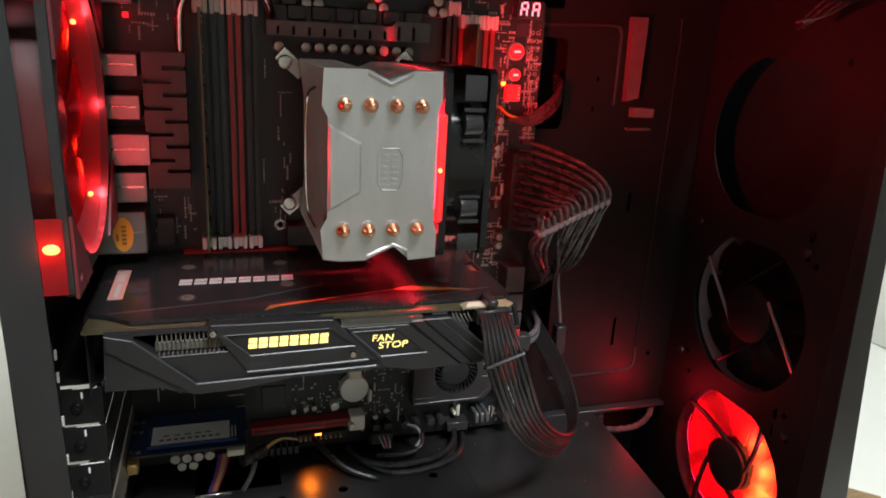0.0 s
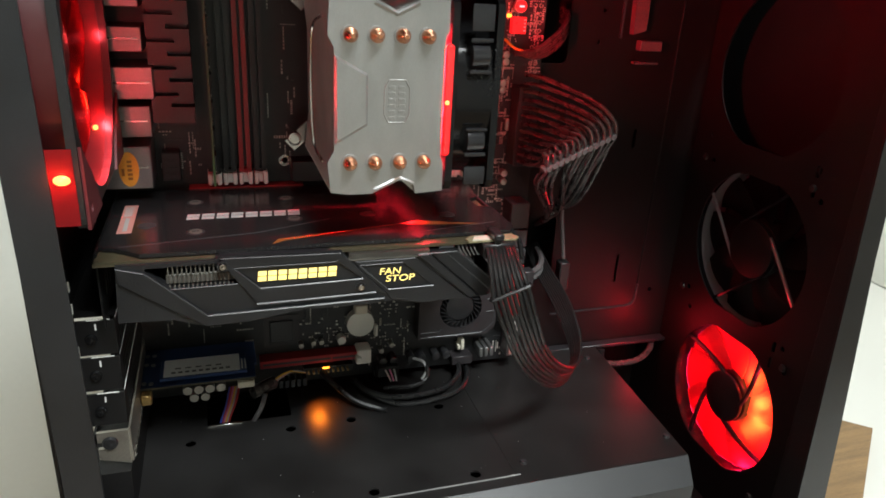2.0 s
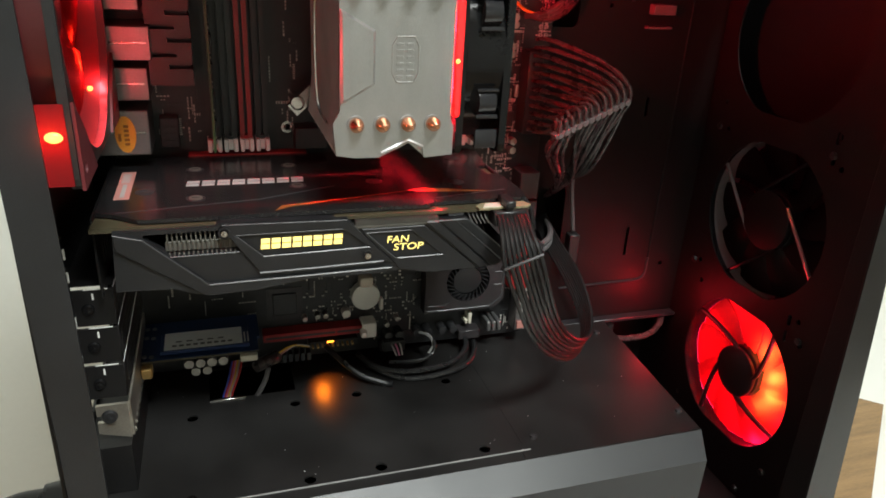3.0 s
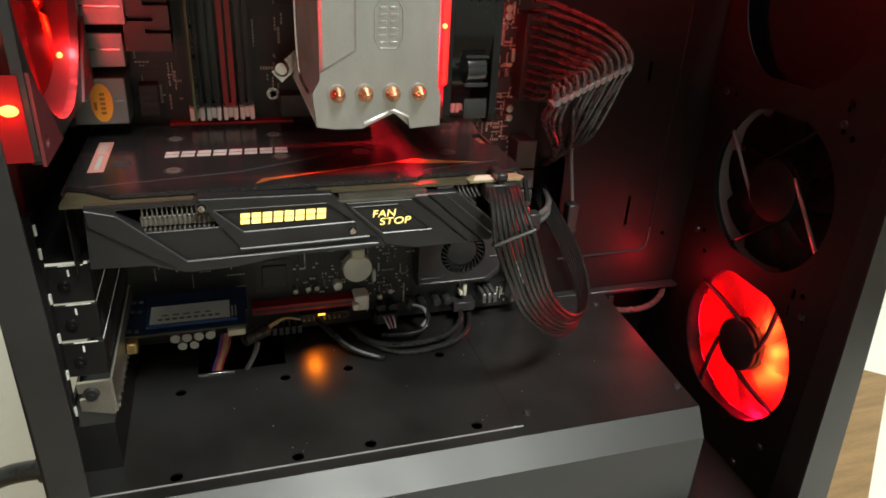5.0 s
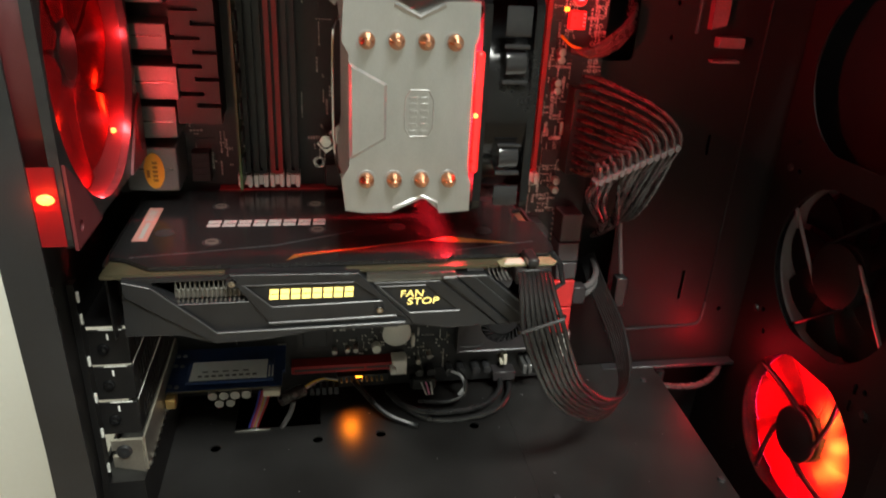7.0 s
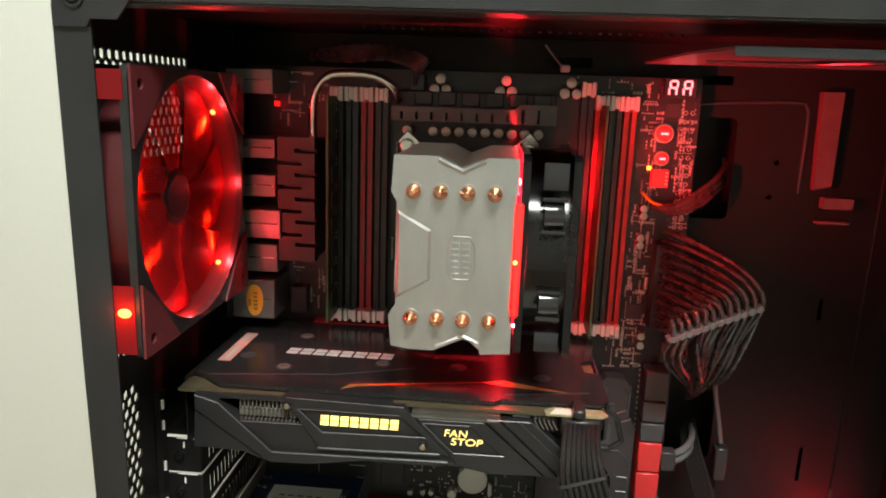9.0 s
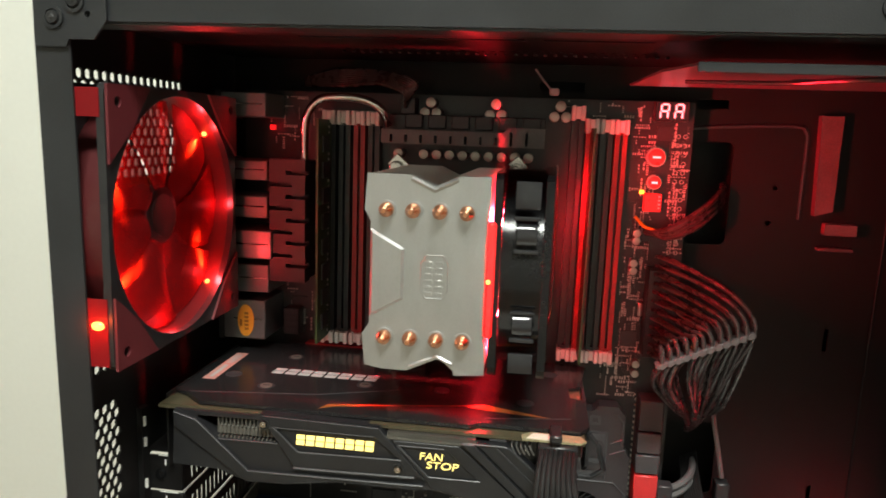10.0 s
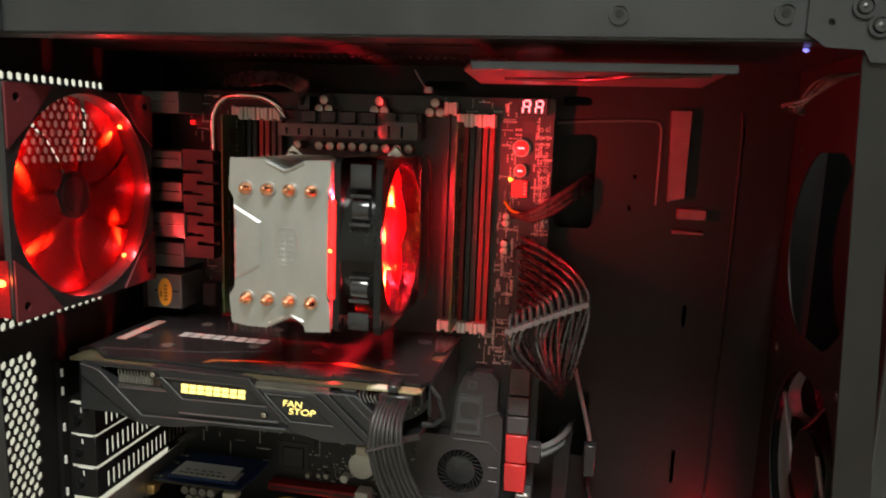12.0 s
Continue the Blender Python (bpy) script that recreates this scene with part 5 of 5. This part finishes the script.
logo_floor = [(0.0170, 0.2677), (0.0670, 0.2677), (0.0802, 0.2572), (0.0295, 0.2560)]
fan_floor = [(0.0790, 0.2645), (0.1015, 0.2645), (0.1180, 0.2500), (0.0940, 0.2500)]
raised("lower_band", [(-0.0343, 0.2715), (-0.0228, 0.2684), (0.0040, 0.2442), (0.0460, 0.2449), (0.0920, 0.2456), (0.0880, 0.2429), (0.0500, 0.2429), (0.0240, 0.2390), (0.0030, 0.2384), (-0.0340, 0.2640)], 0.0018)
raised("logo_frame", [(0.0115, 0.2733), (0.0693, 0.2723), (0.0770, 0.2640), (0.0925, 0.2482), (0.0875, 0.2494), (0.0540, 0.2484), (0.0278, 0.2482), (0.0200, 0.2592), (0.0130, 0.2692)], 0.0014, [logo_floor])
raised("word_frame", [(0.0765, 0.2667), (0.1080, 0.2667), (0.1385, 0.2412), (0.1125, 0.2405), (0.0955, 0.2440), (0.0930, 0.2480), (0.0782, 0.2630)], 0.0009, [fan_floor])
raised("slant_band", [(0.1088, 0.2686), (0.1150, 0.2686), (0.1445, 0.2416), (0.1388, 0.2415)], 0.0020)
raised("end_panel", [(0.1160, 0.2686), (0.1240, 0.2686), (0.1510, 0.2445), (0.1498, 0.2416), (0.1455, 0.2416)], 0.0008)
raised("end_panel", [(0.1252, 0.2686), (0.1306, 0.2686), (0.1510, 0.2510), (0.1530, 0.2470), (0.1516, 0.2450)], 0.0012)
# highlights along the edges of the steps, put in as paler grey tubes
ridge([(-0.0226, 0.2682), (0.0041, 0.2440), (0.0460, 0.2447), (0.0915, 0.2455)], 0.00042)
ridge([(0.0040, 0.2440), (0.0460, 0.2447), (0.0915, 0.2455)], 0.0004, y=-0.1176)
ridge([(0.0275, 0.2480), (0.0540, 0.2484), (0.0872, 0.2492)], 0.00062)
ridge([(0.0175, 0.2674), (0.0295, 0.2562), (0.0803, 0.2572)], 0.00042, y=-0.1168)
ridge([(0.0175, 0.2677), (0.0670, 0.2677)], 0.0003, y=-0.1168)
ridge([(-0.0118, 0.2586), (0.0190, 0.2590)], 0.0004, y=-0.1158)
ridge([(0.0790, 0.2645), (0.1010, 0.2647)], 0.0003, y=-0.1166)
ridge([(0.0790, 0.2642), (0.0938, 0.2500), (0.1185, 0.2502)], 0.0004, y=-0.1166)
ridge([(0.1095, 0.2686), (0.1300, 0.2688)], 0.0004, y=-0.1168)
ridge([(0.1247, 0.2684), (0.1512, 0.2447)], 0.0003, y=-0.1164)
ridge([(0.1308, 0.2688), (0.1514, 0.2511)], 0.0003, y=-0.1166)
for x, z in ((0.0125, 0.2694), (0.0792, 0.2530)):
    gp("screw_well", plate(B(), ring((x, z), 0.0027, 20), [ring((x, z), 0.0020, 20)], "y", -0.1178, -0.1170), CARDBODY, face)
    bm = B()
    screw(bm, (x, -0.1171, z), "y", -1, 0.0018)
    gp("screw", bm, NICKEL, face, shade=True)
# lit name as plain blocks, and the readable words
bar_row(0.0284, 0.2598, 0.0040, 0.0050, 0.0009, 8, 0.0004, lambda o: gp("lit_block", plate(B(), o, [], "y", -0.1162, -0.1156), LOGO, face))
for text, x0, x1, z0, z1 in (("FAN", 0.0893, 0.1000, 0.2583, 0.2618), ("STOP", 0.0926, 0.1078, 0.2541, 0.2576)):
    me = words(text, 0.005, 0.00012)
    co = [v.co.copy() for v in me.vertices]
    u0, u1, w0, w1 = min(c.x for c in co), max(c.x for c in co), min(c.y for c in co), max(c.y for c in co)
    for v in me.vertices:
        u, w = (v.co.x - u0) / (u1 - u0), (v.co.y - w0) / (w1 - w0)
        v.co = (x0 + u * (x1 - x0) + 0.0005 * w + 0.045, -0.1158 - v.co.z + 0.06, z0 + w * (z1 - z0) - 0.2745)
    me.materials.clear()
    me.materials.append(LOGO)
    part("lit_word", me, None, face, local=True)
# bracket end and power socket
gp("card_bracket", plate(B(), rect(-0.106, 0.002, 0.236, 0.2755), [rect(yy, yy + 0.003, 0.247, 0.262, 0.001) for yy in [-0.09 + 0.0065 * k for k in range(12)]], "x", -0.0440, -0.0432), INNER)
gp("power_socket", box(B(), 0.144, 0.1655, -0.1075, -0.096, 0.2625, 0.2705, 0.0006), PLASTIC)
gp("coil_block", box(B(), 0.1215, 0.1300, -0.1130, -0.1000, 0.2692, 0.2710, 0.0004), GREYPL)
gp("solder_patch", plate(B(), [(0.137, -0.1165), (0.1635, -0.1165), (0.1665, -0.1135), (0.164, -0.1085), (0.141, -0.108), (0.1365, -0.112)], [], "z", 0.2729, 0.2738), PATCH, label="bare board edge at the power socket")
gp("solder_joints", plate(B(), [(0.139, -0.1160), (0.150, -0.1160), (0.150, -0.1105), (0.142, -0.1105)], [], "z", 0.2738, 0.2744), CREAM)
bm = B()
for k in range(5):
    tube(bm, [(0.1325 + 0.0021 * k, -0.1120, 0.2705), (0.1325 + 0.0021 * k, -0.1150, 0.2690), (0.1345 + 0.0021 * k, -0.1155, 0.2655)], 0.0004, seg=5, n=4)
gp("solder_pins", bm, TIN, kind="stuff")
gp("end_plate", plate(B(), [(-0.10, 0.274), (-0.012, 0.274), (-0.012, 0.246), (-0.085, 0.246), (-0.10, 0.255)], [], "x", 0.1675, 0.169), CARDBODY)
gp("end_hook", tube(B(), [(0.1685, -0.1, 0.272), (0.1735, -0.1, 0.266), (0.1765, -0.1, 0.2545), (0.1705, -0.1, 0.250), (0.1645, -0.1, 0.250)], 0.0015, seg=6, smooth=False), CARDBODY)

# ---- expansion card ----
card = thing("expansion_card", (-0.045, -0.03, 0.155), "blue expansion card with a silver-labelled drive and a steel bracket", "expansion card")
part("card_board", plate(B(), [(-0.0392, -0.0465), (0.0275, -0.0465), (0.0275, -0.0305), (0.029, -0.0305), (0.029, -0.001), (-0.0392, -0.001)], [], "z", 0.1628, 0.1644), BLUEPCB, card, "blue circuit board", shade=False)
part("board_edge", box(B(), -0.0392, 0.0275, -0.0471, -0.0466, 0.1630, 0.1642), PCBEDGE, card)
drive = part("drive_module", box(B(), -0.0285, 0.0225, -0.043, -0.0205, 0.1652, 0.1672, 0.0003), BLUEPCB, card)
part("drive_label", plate(B(), [(-0.0265, -0.0415), (0.0185, -0.0415), (0.0185, -0.0215), (-0.0265, -0.0215)], [], "z", 0.1673, 0.1675), PAPER, drive, "silver label", shade=False)
bm = B()
for k in range(9):
    box(bm, -0.022 + 0.004 * k, -0.0195 + 0.004 * k, -0.0385, -0.0365, 0.1675, 0.1676)
for k in range(5):
    box(bm, -0.02 + 0.006 * k, -0.0165 + 0.006 * k, -0.0335, -0.0322, 0.1675, 0.1676)
part("label_bars", bm, INK, drive)
for k in range(2):
    part("contact_tab", box(B(), 0.0195 + 0.002 * k, 0.0203 + 0.002 * k, -0.0405, -0.029, 0.1673, 0.1677), PALEPRINT, drive)
for x, y in ((-0.0375, -0.042), (-0.0375, -0.02), (-0.0335, -0.043), (-0.0335, -0.021), (-0.0335, -0.009), (-0.0375, -0.009)):
    part("solder_pad", cyl(B(), (x, y, 0.1644), (x, y, 0.1652), 0.0014, seg=12), CAPTOP, card)
for k in range(4):
    part("capacitor", cyl(B(), (-0.013 + 0.0065 * k, -0.047, 0.1592), (-0.013 + 0.0065 * k, -0.038, 0.1592), 0.0028, seg=18, b=0.0004), CAPTOP, card)
for k in range(2):
    part("capacitor", cyl(B(), (-0.0095 + 0.0065 * k, -0.0475, 0.1540), (-0.0095 + 0.0065 * k, -0.038, 0.1540), 0.0026, seg=18, b=0.0004), CAPTOP, card)
part("gold_socket", box(B(), -0.0390, -0.0330, -0.0525, -0.0445, 0.1555, 0.1625, 0.0008), GOLD, card, "brass-coloured socket")
part("white_plug", box(B(), 0.0165, 0.0265, -0.0495, -0.042, 0.1585, 0.1626, 0.0004), CREAM, card)
br = part("card_bracket", plate(B(), rect(-0.0985, -0.001, 0.1525, 0.1735), [], "x", -0.0404, -0.0394), BRACKET, card, "bare steel bracket", shade=False)
part("bracket_tab", plate(B(), [(-0.0555, 0.157), (-0.0404, 0.1525), (-0.0404, 0.1735), (-0.0555, 0.1735), (-0.0555, 0.1675), (-0.0515, 0.1675), (-0.0515, 0.1635), (-0.0555, 0.1635)], [], "y", -0.1006, -0.0987), BRACKET, br, shade=False)
for k in range(9):
    part("bracket_tooth", box(B(), -0.0393, -0.0385, -0.095 + 0.0065 * k, -0.0925 + 0.0065 * k, 0.1520, 0.1550), NICKEL, br)
bm = B()
screw(bm, (-0.0495, -0.1007, 0.1668), "y", -1, 0.0040)
part("bracket_screw", bm, PLASTIC, br, "black screw")

# ---- cables ----
ribbon = thing("gpu_power_cable", (0.2, -0.05, 0.2), "flat black graphics power cable with a tie", "cable")
path_mid = [(0.1535, -0.1100, 0.2690), (0.1535, -0.1205, 0.2700), (0.1525, -0.1310, 0.2640), (0.1535, -0.1380, 0.2535), (0.1595, -0.1400, 0.2360), (0.1710, -0.1345, 0.2130), (0.1890, -0.1195, 0.1905), (0.2090, -0.1030, 0.1735), (0.2275, -0.0860, 0.1665), (0.2385, -0.0670, 0.1740), (0.2415, -0.0380, 0.1880), (0.2420, 0.0, 0.2000), (0.2450, 0.0300, 0.2080)]
across = [(0.0021, 0.0, 0.0)] * 2 + [(0.0022, 0.0, 0.0004), (0.0024, -0.0003, 0.0010), (0.0024, -0.0001, 0.0009), (0.0023, 0.0002, 0.0010), (0.0021, 0.0006, 0.0011), (0.0016, 0.0008, 0.0013), (0.0012, 0.0004, 0.0016), (0.0008, 0.0002, 0.0015), (0.0010, 0.0, 0.0012), (0.0012, 0.0, 0.0008), (0.0012, 0.0, 0.0006)]
cable_rng = random.Random(5)
for k in range(8):
    sag = [cable_rng.uniform(-0.0006, 0.0006) for _ in path_mid]
    pts = [tuple(p[c] + (k - 3.5) * a[c] + (sag[i] if c == 1 else 0) for c in range(3)) for i, (p, a) in enumerate(zip(path_mid, across))]
    part("wire", tube(B(), pts, 0.00125, seg=8, n=6), RIBBON, ribbon)
part("plug", box(B(), 0.1445, 0.1625, -0.1195, -0.1085, 0.2645, 0.2725, 0.0008), PLASTIC, ribbon)
part("plug_latch", box(B(), 0.1495, 0.1550, -0.1215, -0.1080, 0.2745, 0.2785, 0.0008), PLASTIC, ribbon)
part("latch_post", box(B(), 0.1505, 0.1540, -0.1195, -0.1170, 0.2725, 0.2745, 0.0004), PLASTIC, ribbon)
part("tie", tube(B(), [(0.1440, -0.1385, 0.2490), (0.1535, -0.1402, 0.2532), (0.1630, -0.1410, 0.2568), (0.1638, -0.1390, 0.2572), (0.1628, -0.1368, 0.2566), (0.1535, -0.1360, 0.2530), (0.1442, -0.1352, 0.2488), (0.1434, -0.1370, 0.2487), (0.1440, -0.1385, 0.2490)], 0.0009, seg=6, smooth=False), PLASTIC, ribbon)
main = thing("main_power_cable", (0.23, -0.03, 0.3), "bundle of black sleeved wires held in a grey comb", "cable")
for row in range(2):
    for k in range(12):
        u = k / 11
        za = 0.2885 + 0.0052 * k
        cx_, cz_ = 0.2065 + 0.0445 * u, 0.2955 + 0.0205 * u
        j, q = cable_rng.uniform(-1, 1) * 0.0012, cable_rng.uniform(-1, 1) * 0.0014
        mid_x, mid_z = 0.212 + (cx_ - 0.212) * 0.62, za + (cz_ + 0.004 - za) * 0.42
        pts = [(0.2070 + row * 0.004, -0.0135, za), (0.2105 + row * 0.003, -0.026, za + 0.0005), (mid_x + j, -0.044 - 0.005 * row, mid_z + 0.0015 + q), (cx_ - 0.0030 * u + j * 0.6, -0.0535 - row * 0.005, cz_ + 0.0075 + 0.0025 * u + q), (cx_, -0.0545 - row * 0.005, cz_),
               (cx_ - 0.002 + 2 * j, -0.05 - row * 0.004 + 2 * q, cz_ - 0.014 + 2 * q), (0.220 + 0.022 * u + 3 * j, -0.036 + 3 * q, 0.263 + 0.008 * u - 3 * j), (0.2320 + 0.008 * u + j, -0.014, 0.2495 + 2 * j), (0.238 + 0.002 * u, 0.012, 0.232)]
        part("wire", tube(B(), pts, 0.00115, seg=7, n=5), WIRE, main)
bm = box(B(), -0.001, 0.051, -0.0035, 0.0035, -0.0016, 0.0016, 0.0005)
for k in range(12):
    cyl(bm, (0.0022 + 0.0042 * k, -0.0042, 0), (0.0022 + 0.0042 * k, 0.0042, 0), 0.00165, seg=10)
bmesh.ops.transform(bm, matrix=Matrix.Translation((0.2048, -0.0575, 0.2948)) @ Matrix.Rotation(-0.43, 4, "Y"), verts=bm.verts)
part("comb", bm, COMB, main, "grey cable comb")
# thin lead hanging on the tray
lead = thing("thin_lead", (0.255, 0.0, 0.23), "thin grey sleeved lead with a small black plug", "cable")
part("sleeve", tube(B(), [(0.2465, -0.012, 0.262), (0.2505, -0.004, 0.245), (0.2565, 0.001, 0.222), (0.260, 0.003, 0.207)], 0.0015), COMB, lead)
part("plug", box(B(), 0.2565, 0.2645, -0.001, 0.008, 0.182, 0.2045, 0.0008), PLASTIC, lead)
part("lead", tube(B(), [(0.2605, 0.005, 0.183), (0.262, 0.008, 0.165), (0.272, 0.009, 0.148), (0.281, 0.008, 0.132), (0.2825, 0.004, 0.1232)], 0.0011), RUBBER, lead)
sata = thing("disk_cables", (0.23, 0.0, 0.2), "flat black disk cables leading into the tray opening", "cable")
for z in (0.1985, 0.2035):
    part("cable", tube(B(), [(0.2187, -0.0105, z), (0.227, -0.0115, z + 0.0005), (0.236, -0.006, z + 0.003), (0.2425, 0.006, z + 0.004), (0.247, 0.024, z + 0.004)], 0.0022), COMB, sata)
part("plug", box(B(), 0.2187, 0.228, -0.0155, -0.0065, 0.194, 0.2065, 0.0008), SINK, sata)
fanlead = thing("front_panel_lead", (0.24, 0.0, 0.36), "braided black leads with a yellow wire at the board edge", "cable")
for k in range(3):
    part("braid", tube(B(), [(0.200, -0.008, 0.3605 - 0.001 * k), (0.212, -0.014, 0.3575 + 0.002 * k), (0.226, -0.012, 0.3625 + 0.004 * k), (0.238, -0.002, 0.371 + 0.004 * k), (0.246, 0.014, 0.376 + 0.004 * k), (0.25, 0.03, 0.378 + 0.004 * k)], 0.0019), WIRE, fanlead)
part("yellow_strand", tube(B(), [(0.1945, -0.004, 0.367), (0.199, -0.009, 0.3625), (0.205, -0.011, 0.3605)], 0.0009), YELLOWW, fanlead)
top_bundle = thing("processor_power_cable", (0.05, -0.01, 0.44), "black wires of the processor power cable under the roof", "cable")
for k in range(8):
    part("wire", tube(B(), [(0.058, -0.013, 0.4255 + 0.0006 * k), (0.058 + 0.001 * k, -0.022, 0.4335 + 0.0008 * k), (0.042, -0.018 + 0.001 * k, 0.4385 + 0.0009 * k), (0.02, -0.006, 0.4375 + 0.0012 * k), (0.006, 0.004, 0.438 + 0.001 * k), (-0.012, 0.015, 0.4385 + 0.0005 * k)], 0.0014, seg=7), WIRE, top_bundle)
tie = thing("white_cable_tie", (0.143, -0.01, 0.437), "loose end of a white cable tie", "cable tie")
part("strap", tube(B(), [(0.132, -0.004, 0.4495), (0.1365, -0.008, 0.4435), (0.1415, -0.012, 0.4375)], 0.0006, seg=6), GREYW, tie)
part("head", box(B(), 0.1405, 0.146, -0.0155, -0.0105, 0.4345, 0.4385, 0.0008), GREYW, tie)
low = thing("lower_cable_bundle", (0.12, -0.02, 0.13), "black cables lying along the bottom of the board", "cable")
for pts, r in (([(0.073, -0.013, 0.141), (0.079, -0.022, 0.1375), (0.092, -0.034, 0.129), (0.108, -0.041, 0.1242), (0.113, -0.043, 0.1242)], 0.0020),
               ([(0.095, -0.014, 0.133), (0.105, -0.026, 0.1285), (0.125, -0.034, 0.1265), (0.155, -0.032, 0.1272), (0.172, -0.02, 0.130), (0.176, -0.006, 0.1345)], 0.0021),
               ([(0.10, -0.02, 0.1275), (0.118, -0.036, 0.1242), (0.14, -0.04, 0.1242), (0.166, -0.035, 0.1258), (0.18, -0.018, 0.1275), (0.184, 0.004, 0.13)], 0.0019),
               ([(0.145, -0.01, 0.142), (0.148, -0.02, 0.140), (0.146, -0.025, 0.133), (0.135, -0.028, 0.1305), (0.115, -0.024, 0.1295)], 0.0015)):
    part("cable", tube(B(), pts, r), RUBBER, low)
part("pale_wire", tube(B(), [(0.1405, -0.009, 0.1415), (0.1455, -0.017, 0.1425), (0.1475, -0.021, 0.137), (0.143, -0.024, 0.1325)], 0.0011), GREYW, low)
for k, m_ in enumerate((GREYW, PINKW, GREYW)):
    part("thin_wire", tube(B(), [(0.118 + 0.003 * k, -0.009, 0.138), (0.119 + 0.003 * k, -0.016, 0.1365), (0.1215 + 0.002 * k, -0.02, 0.131)], 0.0007), m_, low)
part("plug", box(B(), 0.113, 0.1285, -0.0145, -0.0092, 0.1315, 0.1395, 0.0006), PLASTIC, low)
sleeve = thing("taped_wires", (0.05, -0.02, 0.14), "taped front panel wires ending in small plugs", "cable")
part("tape", tube(B(), [(0.0255, -0.034, 0.1445), (0.033, -0.029, 0.1445), (0.0395, -0.024, 0.144)], 0.0042, seg=10), WIRE, sleeve)
for k, m_ in enumerate((GREYW, REDW, GREYW, YELLOWW)):
    part("strand", tube(B(), [(0.0395, -0.024, 0.1435 + 0.0006 * k), (0.046, -0.02, 0.1455 + 0.0005 * k), (0.053, -0.0165, 0.1465), (0.062, -0.0135, 0.1425)], 0.0007), m_, sleeve)
for k in range(5):
    part("small_plug", box(B(), 0.0435 + 0.004 * k, 0.0465 + 0.004 * k, -0.018, -0.010, 0.1345, 0.1405, 0.0004), PLASTIC, sleeve)
part("grey_lead", tube(B(), [(0.0335, -0.031, 0.1405), (0.031, -0.033, 0.133), (0.0265, -0.033, 0.124), (0.022, -0.028, 0.112)], 0.0016), COMB, sleeve)
bundle = thing("coloured_wires", (0.01, -0.02, 0.12), "coloured thin wires coming up through the cover opening", "cable")
for k, m_ in enumerate((BLUEW, REDW, PINKW, YELLOWW, GREYW, REDW)):
    part("wire", tube(B(), [(0.003 + 0.0012 * k, -0.027, 0.108), (0.0045 + 0.001 * k, -0.024, 0.118), (0.0085 + 0.0013 * k, -0.02, 0.128 + 0.0006 * k), (0.0115 + 0.0012 * k, -0.012, 0.137)], 0.0008), m_, bundle)
pipe = thing("lower_front_cable", (0.33, 0.0, 0.1), "black cable crossing low behind the front fans", "cable")
part("cable", tube(B(), [(0.296, 0.012, 0.112), (0.315, 0.006, 0.106), (0.34, 0.004, 0.1065), (0.355, 0.008, 0.112), (0.362, 0.015, 0.117)], 0.0026), WIRE, pipe)
part("cable", tube(B(), [(0.306, 0.008, 0.04), (0.308, 0.006, 0.08), (0.31, 0.010, 0.118)], 0.003), RUBBER, pipe)
wires = thing("front_switch_wires", (0.335, -0.1, 0.435), "small wires and a blue light at the front top corner", "cable")
for k in range(4):
    part("wire", tube(B(), [(0.368, -0.12 + 0.006 * k, 0.4435), (0.352 - 0.002 * k, -0.118 + 0.005 * k, 0.4395), (0.34, -0.11 + 0.006 * k, 0.4305 - 0.002 * k), (0.3325 + 0.003 * k, -0.10, 0.4275), (0.345, -0.09, 0.424)], 0.0007, seg=6), WIRE, wires)
part("blue_led", ball(B(), (0.3275, -0.145, 0.4475), 0.0008, (1.6, 1, 1)), LEDBLUE, wires, "tiny blue light")
